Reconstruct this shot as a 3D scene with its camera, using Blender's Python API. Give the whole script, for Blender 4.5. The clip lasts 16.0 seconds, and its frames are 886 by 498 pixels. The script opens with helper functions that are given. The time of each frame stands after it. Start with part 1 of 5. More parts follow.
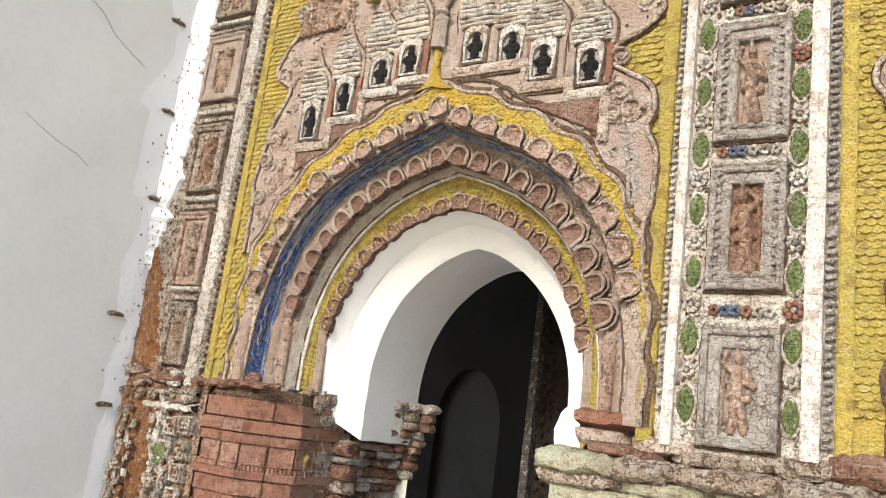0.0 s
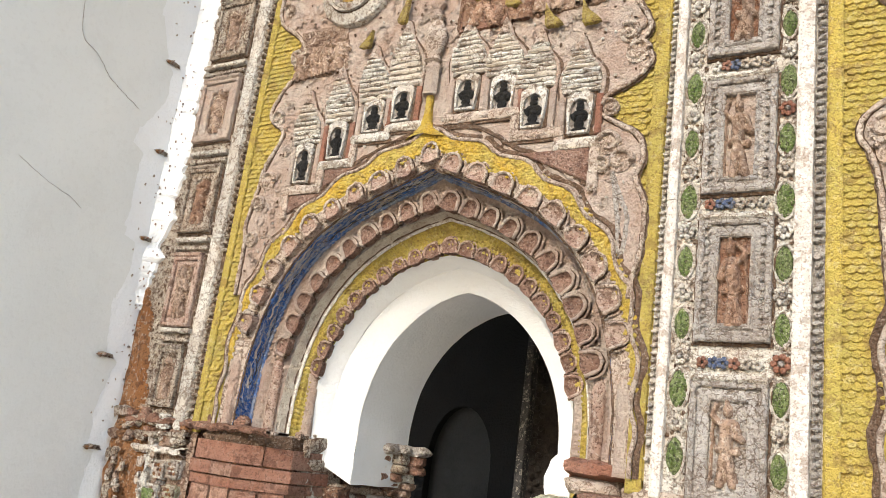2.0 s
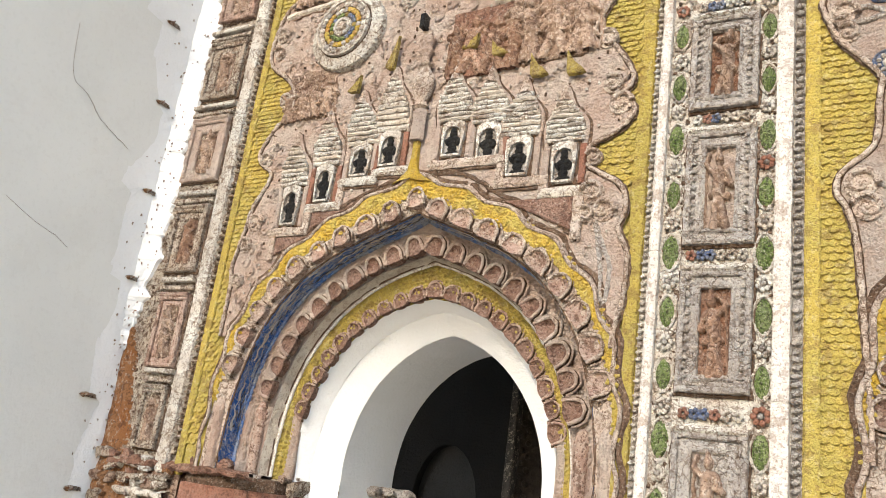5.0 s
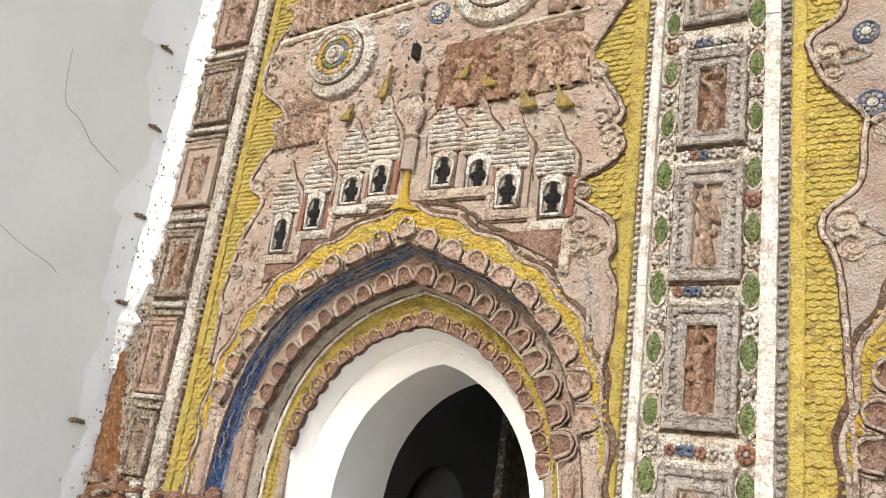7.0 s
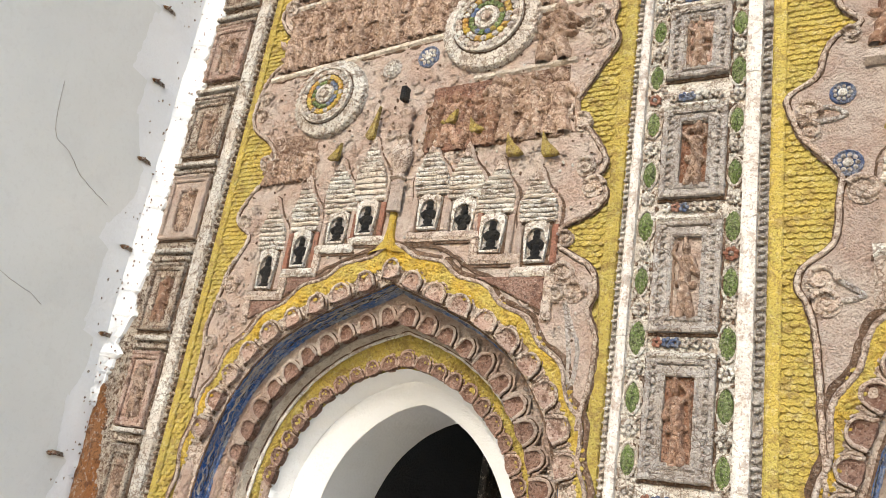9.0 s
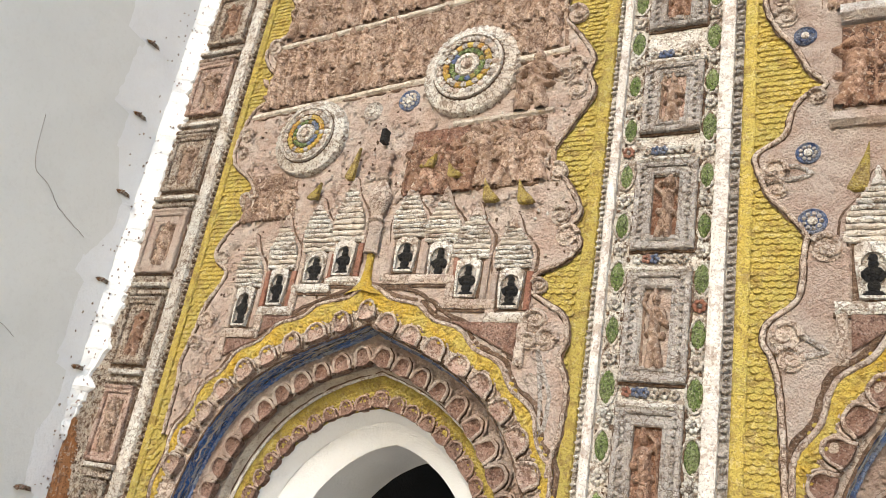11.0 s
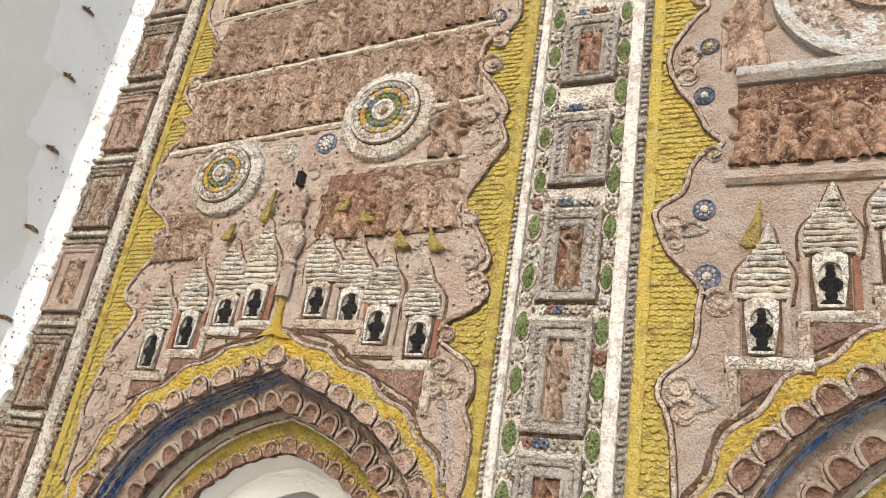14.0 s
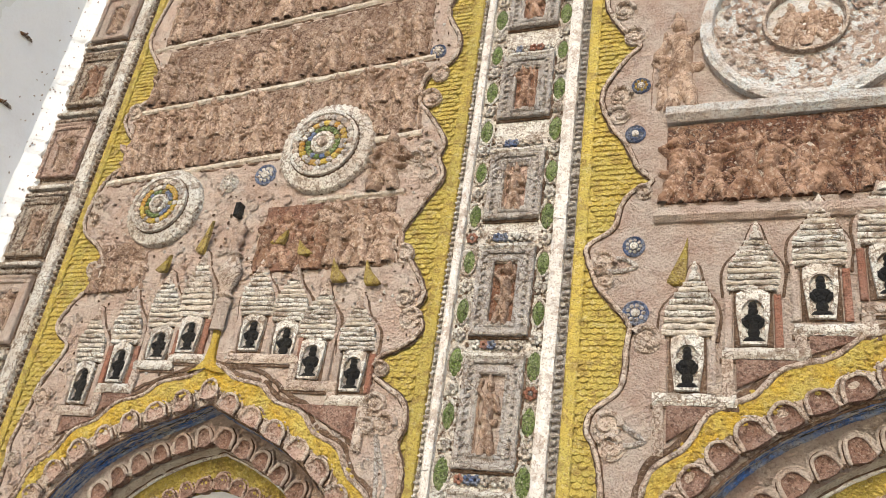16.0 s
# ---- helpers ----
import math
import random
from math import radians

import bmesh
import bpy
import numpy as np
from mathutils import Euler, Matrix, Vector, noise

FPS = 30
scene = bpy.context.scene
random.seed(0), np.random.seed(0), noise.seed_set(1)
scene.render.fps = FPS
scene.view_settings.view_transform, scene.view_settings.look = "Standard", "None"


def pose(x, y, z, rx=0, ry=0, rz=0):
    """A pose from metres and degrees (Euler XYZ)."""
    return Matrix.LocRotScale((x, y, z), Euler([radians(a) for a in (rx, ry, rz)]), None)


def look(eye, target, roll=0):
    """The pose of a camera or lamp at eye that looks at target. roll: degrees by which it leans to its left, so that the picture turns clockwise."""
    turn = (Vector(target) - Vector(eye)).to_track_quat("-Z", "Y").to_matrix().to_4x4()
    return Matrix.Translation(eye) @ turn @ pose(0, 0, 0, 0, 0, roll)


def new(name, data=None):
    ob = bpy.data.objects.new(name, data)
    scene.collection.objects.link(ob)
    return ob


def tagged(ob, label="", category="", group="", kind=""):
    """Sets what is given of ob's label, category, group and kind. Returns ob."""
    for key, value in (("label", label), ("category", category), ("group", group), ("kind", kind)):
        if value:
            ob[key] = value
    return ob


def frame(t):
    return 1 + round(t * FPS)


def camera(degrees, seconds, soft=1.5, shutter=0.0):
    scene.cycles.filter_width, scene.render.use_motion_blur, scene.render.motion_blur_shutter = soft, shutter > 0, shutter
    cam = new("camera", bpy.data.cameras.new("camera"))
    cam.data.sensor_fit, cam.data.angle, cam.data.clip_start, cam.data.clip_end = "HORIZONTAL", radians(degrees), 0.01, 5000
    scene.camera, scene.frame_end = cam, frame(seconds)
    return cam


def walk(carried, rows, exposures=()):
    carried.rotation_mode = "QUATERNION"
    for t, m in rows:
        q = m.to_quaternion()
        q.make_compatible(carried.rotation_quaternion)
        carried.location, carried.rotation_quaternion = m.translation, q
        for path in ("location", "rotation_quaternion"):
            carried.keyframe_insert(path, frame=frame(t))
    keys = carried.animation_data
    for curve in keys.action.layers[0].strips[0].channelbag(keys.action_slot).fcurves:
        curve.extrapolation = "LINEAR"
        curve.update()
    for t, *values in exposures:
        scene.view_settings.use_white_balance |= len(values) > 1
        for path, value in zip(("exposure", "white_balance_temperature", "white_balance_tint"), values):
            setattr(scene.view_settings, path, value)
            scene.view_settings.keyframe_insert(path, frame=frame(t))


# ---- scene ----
cam = camera(57.4, 16.0, soft=0.8)
PATH = [
    (0, (1.398, -2.248, 1.583), (0.32, -0.62, 2.015), 7.5),
    (0.5, (1.399, -2.25, 1.604), (0.331, -0.617, 2.045), 7.5),
    (1, (1.403, -2.262, 1.625), (0.337, -0.634, 2.086), 7.6),
    (1.5, (1.411, -2.27, 1.641), (0.348, -0.647, 2.125), 7.6),
    (2, (1.411, -2.275, 1.648), (0.35, -0.654, 2.144), 7.7),
    (2.5, (1.416, -2.281, 1.661), (0.358, -0.662, 2.169), 7.7),
    (3, (1.419, -2.286, 1.674), (0.368, -0.665, 2.192), 7.7),
    (3.5, (1.421, -2.292, 1.691), (0.373, -0.673, 2.219), 7.7),
    (4, (1.426, -2.292, 1.692), (0.381, -0.675, 2.235), 7.8),
    (6.5, (1.451, -2.324, 1.749), (0.426, -0.709, 2.334), 8.3),
    (7, (1.456, -2.329, 1.771), (0.434, -0.714, 2.361), 8.3),
    (7.5, (1.456, -2.342, 1.782), (0.437, -0.729, 2.38), 8.4),
    (8, (1.467, -2.348, 1.803), (0.451, -0.736, 2.412), 8.5),
    (8.5, (1.475, -2.367, 1.823), (0.473, -0.756, 2.457), 9.1),
    (9, (1.483, -2.371, 1.827), (0.49, -0.761, 2.477), 9.4),
    (11.5, (1.521, -2.436, 1.893), (0.598, -0.819, 2.623), 10.3),
    (12, (1.539, -2.433, 1.904), (0.636, -0.811, 2.647), 10.3),
    (12.5, (1.56, -2.434, 1.917), (0.675, -0.805, 2.669), 10.2),
    (13, (1.576, -2.438, 1.933), (0.717, -0.804, 2.701), 10.1),
    (13.5, (1.603, -2.429, 1.957), (0.759, -0.792, 2.735), 9.8),
    (14, (1.623, -2.421, 1.964), (0.807, -0.776, 2.757), 9.6),
    (14.5, (1.64, -2.418, 1.978), (0.848, -0.767, 2.782), 9.5),
    (15, (1.658, -2.421, 1.994), (0.894, -0.765, 2.815), 9.2),
    (15.5, (1.678, -2.429, 2.016), (0.936, -0.771, 2.851), 8.8),
    (16, (1.708, -2.416, 2.016), (0.984, -0.759, 2.87), 8.7),
]
walk(cam, [(t, look(eye, target, roll)) for t, eye, target, roll in PATH],
     exposures=((0.0, 1.31, 6800, 8), (9.0, 1.26, 6800, 8), (16.0, 1.11, 6850, 8)))

# ---------------------------------------------------------------- light
world = bpy.data.worlds.new("sky")
scene.world = world
world.use_nodes = True
sky = world.node_tree.nodes.new("ShaderNodeTexSky")
sky.sky_type = "NISHITA"
sky.sun_disc = False
sky.sun_elevation = radians(29)
sky.sun_rotation = radians(178.5)
back = world.node_tree.nodes["Background"]
world.node_tree.links.new(sky.outputs[0], back.inputs[0])
back.inputs[1].default_value = 0.15
sun = new("sun", bpy.data.lights.new("sun", "SUN"))
sun.data.energy, sun.data.angle, sun.data.color = 1.5, radians(10), (1.0, 0.95, 0.88)
sun.matrix_world = look((0.05, -4.0, 4.45), (0, 0, 2.2))

# ---------------------------------------------------------------- materials


def node_mat(name):
    m = bpy.data.materials.new(name)
    m.use_nodes = True
    return m, m.node_tree.nodes, m.node_tree.links, m.node_tree.nodes["Principled BSDF"]


def weathered(name, base, second, dirt, scale=9.0, dirt_amount=0.45, rough=0.85, bump=0.85, fine=90.0, jitter=0.10, flake=0.25, lime=(0.70, 0.63, 0.54), crack=0.0):
    """Limewashed or painted terracotta: two tones in patches, dirt in stains and specks, flakes of old lime, grain in the relief."""
    m, n, l, b = node_mat(name)
    pos = n.new("ShaderNodeNewGeometry").outputs["Position"]

    def tex(s, detail=6.0, r=0.6, shift=0.0):
        t = n.new("ShaderNodeTexNoise")
        t.inputs["Scale"].default_value, t.inputs["Detail"].default_value, t.inputs["Roughness"].default_value = s, detail, r
        if shift:
            v = n.new("ShaderNodeVectorMath")
            v.inputs[1].default_value = (shift, shift * 1.7, shift * 0.6)
            l.new(pos, v.inputs[0])
            l.new(v.outputs[0], t.inputs["Vector"])
        else:
            l.new(pos, t.inputs["Vector"])
        return t.outputs["Fac"]

    def ramp(src, lo, hi, top=1.0):
        r = n.new("ShaderNodeMapRange")
        r.inputs[1].default_value, r.inputs[2].default_value, r.inputs[4].default_value = lo, hi, top
        l.new(src, r.inputs[0])
        return r.outputs[0]

    def mix(fac, a, c):
        x = n.new("ShaderNodeMix")
        x.data_type = "RGBA"
        l.new(fac, x.inputs[0])
        for s, v in ((x.inputs[6], a), (x.inputs[7], c)):
            if isinstance(v, tuple):
                s.default_value = (*v, 1)
            else:
                l.new(v, s)
        return x.outputs[2]

    grain = tex(fine * 1.5, 6.0, 0.66)
    col = mix(ramp(tex(scale), 0.40, 0.60), base, second)
    if flake:
        col = mix(ramp(tex(scale * 7.5, 8.0, 0.72, 3.3), 0.55, 0.58, min(1.0, flake * 2.2)), col, lime)
    col = mix(ramp(tex(scale * 3.2, 9.0, 0.74, 7.1), 0.53, 0.57, min(0.95, dirt_amount * 1.25)), col, dirt)
    col = mix(ramp(grain, 0.56, 0.59, min(0.94, dirt_amount * 1.45)), col, dirt)
    cut = None
    if crack:
        # broken hairlines and tool marks, in patches
        warp = n.new("ShaderNodeTexNoise")
        warp.inputs["Scale"].default_value, warp.inputs["Detail"].default_value = 30.0, 3.0
        l.new(pos, warp.inputs["Vector"])
        bend = n.new("ShaderNodeVectorMath")
        bend.operation = "MULTIPLY_ADD"
        bend.inputs[1].default_value = (0.05, 0.05, 0.05)
        l.new(warp.outputs["Color"], bend.inputs[0])
        l.new(pos, bend.inputs[2])
        cells = n.new("ShaderNodeTexVoronoi")
        cells.feature = "DISTANCE_TO_EDGE"
        cells.inputs["Scale"].default_value = 34.0
        l.new(bend.outputs[0], cells.inputs["Vector"])
        mul = n.new("ShaderNodeMath")
        mul.operation = "MULTIPLY"
        line = n.new("ShaderNodeMapRange")
        line.inputs[1].default_value, line.inputs[2].default_value, line.inputs[3].default_value, line.inputs[4].default_value = 0.02, 0.075, crack, 0.0
        l.new(cells.outputs["Distance"], line.inputs[0])
        l.new(line.outputs[0], mul.inputs[0])
        l.new(ramp(tex(14.0, 4.0, 0.6, 5.5), 0.44, 0.54), mul.inputs[1])
        cut = mul.outputs[0]
        col = mix(cut, col, dirt)
    info = n.new("ShaderNodeObjectInfo")
    hsv = n.new("ShaderNodeHueSaturation")
    l.new(col, hsv.inputs["Color"])
    val = n.new("ShaderNodeMapRange")
    val.inputs[3].default_value, val.inputs[4].default_value = 1 - jitter, 1 + jitter
    l.new(info.outputs["Random"], val.inputs[0])
    l.new(val.outputs[0], hsv.inputs["Value"])
    l.new(hsv.outputs[0], b.inputs["Base Color"])
    b.inputs["Roughness"].default_value = rough
    b.inputs["Specular IOR Level"].default_value = 0.25
    h1 = n.new("ShaderNodeMath")
    h1.operation = "MULTIPLY_ADD"
    h1.use_clamp = False
    l.new(grain, h1.inputs[0])
    h1.inputs[1].default_value = -0.8
    l.new(tex(fine * 0.5, 6.0, 0.62, 1.7), h1.inputs[2])
    height = h1.outputs[0]
    if cut:
        sink = n.new("ShaderNodeMath")
        sink.operation = "MULTIPLY_ADD"
        sink.inputs[1].default_value = -0.35
        l.new(cut, sink.inputs[0])
        l.new(height, sink.inputs[2])
        height = sink.outputs[0]
    bm = n.new("ShaderNodeBump")
    bm.inputs["Strength"].default_value, bm.inputs["Distance"].default_value = bump, 0.042
    l.new(height, bm.inputs["Height"])
    l.new(bm.outputs[0], b.inputs["Normal"])
    return m


PINK = weathered("pink limewash", (0.56, 0.41, 0.335), (0.65, 0.54, 0.465), (0.26, 0.145, 0.10), scale=7, dirt_amount=0.20, flake=0.12, bump=1.0)
PINK_DEEP = weathered("deep pink limewash", (0.45, 0.29, 0.23), (0.54, 0.40, 0.33), (0.14, 0.07, 0.045), dirt_amount=0.55, flake=0.2)
BROWN = weathered("bare terracotta", (0.36, 0.235, 0.17), (0.49, 0.36, 0.28), (0.11, 0.05, 0.03), dirt_amount=0.5, bump=0.9, flake=0.2, crack=0.8)
YELLOW = weathered("yellow ochre limewash", (0.51, 0.41, 0.11), (0.58, 0.43, 0.10), (0.25, 0.15, 0.06), scale=5, dirt_amount=0.38, flake=0.14, lime=(0.70, 0.62, 0.36))
GOLD = weathered("golden yellow paint", (0.62, 0.41, 0.06), (0.57, 0.45, 0.12), (0.28, 0.16, 0.05), dirt_amount=0.34, flake=0.15, lime=(0.66, 0.55, 0.28))
WHITE = weathered("worn white limewash", (0.80, 0.77, 0.71), (0.68, 0.60, 0.52), (0.22, 0.14, 0.09), dirt_amount=0.5, flake=0, crack=0.7)
GREY = weathered("grey lilac limewash", (0.64, 0.595, 0.56), (0.54, 0.475, 0.43), (0.20, 0.13, 0.09), dirt_amount=0.36, flake=0.3, bump=1.0, crack=0.65)
BLUE = weathered("blue paint", (0.035, 0.12, 0.42), (0.07, 0.17, 0.46), (0.42, 0.40, 0.39), scale=11.0, dirt_amount=0.46, flake=0.30, lime=(0.66, 0.64, 0.63))
GREEN = weathered("green paint", (0.14, 0.21, 0.05), (0.24, 0.30, 0.12), (0.05, 0.05, 0.03), scale=30, dirt_amount=0.6)
RED = weathered("red brick", (0.33, 0.145, 0.095), (0.38, 0.20, 0.145), (0.12, 0.06, 0.04), scale=6, dirt_amount=0.4, flake=0.04)
PLASTER = weathered("white plaster", (0.80, 0.797, 0.795), (0.77, 0.767, 0.765), (0.66, 0.63, 0.58), scale=3.0, dirt_amount=0.06, bump=0.28, fine=55, flake=0)
SIDE = weathered("pale grey limewash", (0.73, 0.725, 0.695), (0.695, 0.69, 0.66), (0.56, 0.54, 0.50), scale=1.5, dirt_amount=0.08, bump=0.15, fine=30, flake=0)
# grey room walls kept near black, the room's dimness in the albedo
DARK = weathered("grey wall with dimness in colour", (0.028, 0.026, 0.026), (0.022, 0.020, 0.020), (0.02, 0.02, 0.02), scale=2.0, dirt_amount=0.3, flake=0)
STONE = weathered("sunlit floor stone", (0.58, 0.54, 0.48), (0.50, 0.46, 0.41), (0.3, 0.27, 0.23), scale=2.0, flake=0)
BLACK = weathered("black stone", (0.012, 0.011, 0.011), (0.02, 0.019, 0.018), (0.03, 0.026, 0.02), rough=0.5, flake=0)
PINK_PALE = weathered("pale pink limewash", (0.66, 0.56, 0.48), (0.56, 0.43, 0.35), (0.20, 0.12, 0.08), dirt_amount=0.5, crack=0.7)
UMBER = weathered("umber terracotta", (0.27, 0.135, 0.09), (0.35, 0.20, 0.145), (0.08, 0.04, 0.028), dirt_amount=0.5, flake=0.12, crack=0.6)
TAN = weathered("bare tan terracotta", (0.50, 0.385, 0.29), (0.66, 0.58, 0.49), (0.15, 0.08, 0.05), scale=12, dirt_amount=0.65, bump=1.0, flake=0.4, crack=0.8)
BLUE_PALE = weathered("worn pale blue paint", (0.09, 0.22, 0.58), (0.42, 0.46, 0.55), (0.12, 0.09, 0.09), scale=10, dirt_amount=0.45, flake=0.2)
BLUE_SPOT = weathered("dull blue paint", (0.08, 0.13, 0.28), (0.26, 0.29, 0.37), (0.06, 0.05, 0.06), scale=30, dirt_amount=0.45, flake=0.2)
RUST = weathered("rust brown clay", (0.34, 0.14, 0.05), (0.38, 0.19, 0.09), (0.10, 0.045, 0.025), scale=7, dirt_amount=0.5, flake=0.2, bump=1.0)
LICHEN = weathered("greenish limewash", (0.55, 0.57, 0.42), (0.46, 0.42, 0.30), (0.26, 0.20, 0.12), scale=8, dirt_amount=0.5)
ORANGE = weathered("orange paint", (0.58, 0.27, 0.04), (0.55, 0.38, 0.10), (0.2, 0.1, 0.04), scale=20, dirt_amount=0.4)
CLAY = weathered("orange brown clay", (0.23, 0.105, 0.06), (0.34, 0.20, 0.14), (0.07, 0.03, 0.02), scale=18, dirt_amount=0.5, flake=0.12)
UMBER_SOFT = weathered("soft umber terracotta", (0.32, 0.18, 0.13), (0.40, 0.25, 0.19), (0.12, 0.06, 0.04), dirt_amount=0.5, bump=0.8)
WHITE_BLUE = weathered("bluish white limewash", (0.66, 0.68, 0.68), (0.60, 0.52, 0.47), (0.30, 0.20, 0.14), dirt_amount=0.35)
WHITE_CLEAN = weathered("white limewash fillet", (0.68, 0.645, 0.60), (0.62, 0.57, 0.52), (0.24, 0.15, 0.10), dirt_amount=0.40, scale=8, flake=0.25, lime=(0.82, 0.81, 0.79), bump=0.6)
BRICK_PALE = weathered("pale brick", (0.38, 0.19, 0.135), (0.43, 0.26, 0.195), (0.14, 0.07, 0.045), scale=7, dirt_amount=0.4, flake=0.06)
# near black for niche backs, recess shade as a colour
SHADE = weathered("shaded niche back", (0.06, 0.05, 0.045), (0.10, 0.085, 0.075), (0.03, 0.025, 0.02), flake=0)
# paler grey for the recess, the light on it in the colour
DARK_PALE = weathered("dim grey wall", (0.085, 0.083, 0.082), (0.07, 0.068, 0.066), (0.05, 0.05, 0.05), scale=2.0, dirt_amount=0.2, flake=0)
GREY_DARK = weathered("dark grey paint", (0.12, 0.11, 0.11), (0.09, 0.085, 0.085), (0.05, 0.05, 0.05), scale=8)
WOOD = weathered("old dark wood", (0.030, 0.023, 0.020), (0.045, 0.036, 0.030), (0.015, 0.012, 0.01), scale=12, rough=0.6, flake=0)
# grime brown that also puts crevice shade into the bed pieces
GRIME_SHADE = weathered("brown grime and crevice shade", (0.13, 0.075, 0.045), (0.20, 0.125, 0.085), (0.05, 0.03, 0.02), scale=16, dirt_amount=0.4, flake=0.12)
EGG = weathered("red brown painted clay", (0.23, 0.125, 0.09), (0.32, 0.20, 0.155), (0.08, 0.04, 0.028), scale=16, dirt_amount=0.5, flake=0.12)
OLIVE = weathered("olive yellow paint", (0.40, 0.30, 0.07), (0.34, 0.25, 0.09), (0.14, 0.08, 0.035), scale=20, dirt_amount=0.5, flake=0.1)
FRIEZE = weathered("weathered clay ground", (0.26, 0.165, 0.115), (0.38, 0.27, 0.205), (0.10, 0.05, 0.032), dirt_amount=0.55, flake=0.15, crack=0.85)
FRIEZE_RED = weathered("dark red clay ground", (0.17, 0.075, 0.045), (0.27, 0.155, 0.10), (0.05, 0.025, 0.02), scale=9, dirt_amount=0.6, flake=0.22, crack=0.8)
FIGURE = weathered("rubbed terracotta", (0.27, 0.18, 0.13), (0.39, 0.285, 0.22), (0.10, 0.055, 0.036), dirt_amount=0.45, flake=0.15, bump=0.5, crack=0.8)
FIGURE_DARK = weathered("rubbed dark terracotta", (0.21, 0.12, 0.078), (0.33, 0.21, 0.15), (0.09, 0.045, 0.03), dirt_amount=0.45, flake=0.12, bump=0.5, crack=0.8)

LIME = weathered("old pale lime", (0.74, 0.67, 0.58), (0.66, 0.57, 0.48), (0.36, 0.25, 0.17), scale=10, dirt_amount=0.35, flake=0.2)

# ---------------------------------------------------------------- mesh helpers


rng = random.Random(7)


class M:
    """Collects points and faces; each face keeps the number of its material."""

    def __init__(self):
        self.v, self.f, self.m = [], [], []

    def skin(self, rows, close=False, mat=0):
        n, k = len(self.v), len(rows[0])
        for r in rows:
            self.v.extend(r)
        for i in range(len(rows) - 1):
            for j in range(k if close else k - 1):
                a, b = n + i * k + j, n + i * k + (j + 1) % k
                self.f.append((a, b, b + k, a + k))
                self.m.append(mat)
        return self

    def add(self, other):
        n = len(self.v)
        self.v.extend(other.v)
        self.f.extend(tuple(i + n for i in f) for f in other.f)
        self.m.extend(other.m)
        return self

    def cap(self, loop, mat=0):
        n = len(self.v)
        self.v.extend(loop)
        self.f.append(tuple(range(n, n + len(loop))))
        self.m.append(mat)
        return self

    def plate(self, x0, x1, z0, z1, y0, y1, b=0.004, mat=0):
        """A block against the wall: front at y0 with chamfered edges, back at y1."""
        b = min(b, (x1 - x0) * 0.4, (z1 - z0) * 0.4)
        def loop(i, y):
            return [(x0 + i, y, z0 + i), (x1 - i, y, z0 + i), (x1 - i, y, z1 - i), (x0 + i, y, z1 - i)]
        self.skin([loop(0, y1), loop(0, y0 + b), loop(b, y0)], True, mat)
        return self.cap(loop(b, y0), mat)

    def rect_frame(self, x0, x1, z0, z1, w, y0, y1, yin=None, b=0.005, mat=0):
        """A picture-frame moulding round a rectangle."""
        yin = y1 if yin is None else yin
        nx, nz = max(2, int((x1 - x0) / 0.018)), max(2, int((z1 - z0) / 0.018))

        def loop(i, y):
            a, b, c, d = x0 + i, x1 - i, z0 + i, z1 - i
            return ([(a + (b - a) * k / nx, y, c) for k in range(nx)] + [(b, y, c + (d - c) * k / nz) for k in range(nz)] +
                    [(b + (a - b) * k / nx, y, d) for k in range(nx)] + [(a, y, d + (c - d) * k / nz) for k in range(nz)])
        return self.skin([loop(0, y1), loop(0, y0 + b), loop(b, y0), loop(w - b, y0), loop(w, y0 + b), loop(w, yin)], True, mat)

    def tube(self, pts, r, n=6, taper=False, mat=0, flat=1.0):
        rows = []
        for i, p in enumerate(pts):
            a, c = Vector(pts[max(0, i - 1)]), Vector(pts[min(len(pts) - 1, i + 1)])
            d = (c - a).normalized() if (c - a).length else Vector((1, 0, 0))
            up = Vector((0, 1, 0))
            s = d.cross(up).normalized()
            up = s.cross(d)
            q = r * (1 - 0.75 * i / len(pts)) if taper else r
            rows.append([tuple(Vector(p) + s * math.cos(t) * q + up * math.sin(t) * q * flat) for t in (2 * math.pi * k / n for k in range(n))])
        self.skin(rows, True, mat)
        return self.cap(rows[0], mat).cap(rows[-1], mat)

    def blob(self, c, r, n=9, k=6, mat=0, wob=0.0, lean=0.0):
        """An uneven rounded lump."""
        rows = []
        for i in range(k + 1):
            a = math.pi * i / k
            row = []
            for j in range(n):
                t = 2 * math.pi * j / n
                w = 1 + wob * noise.noise((c[0] * 31 + i * 0.9, c[2] * 31 + j * 0.8, 3.1))
                z = r[2] * math.cos(a) * w
                row.append((c[0] + r[0] * math.sin(a) * math.cos(t) * w + z * lean, c[1] + r[1] * math.sin(a) * math.sin(t) * w, c[2] + z))
            rows.append(row)
        return self.skin(rows, True, mat)

    def turned(self, c, prof, n=28, mats=None, flute=0.0, ridges=0):
        """A round boss on the wall: (radius, height off the wall) from the rim inwards."""
        rows = []
        for r, h in prof:
            rows.append([(c[0] + (r + (flute * r if ridges and k % 2 else 0)) * math.cos(2 * math.pi * k / n), c[1] - h,
                          c[2] + (r + (flute * r if ridges and k % 2 else 0)) * math.sin(2 * math.pi * k / n)) for k in range(n)])
        for i in range(len(rows) - 1):
            self.skin(rows[i:i + 2], True, mats[i] if mats else 0)
        return self.cap(rows[-1], mats[-1] if mats else 0)

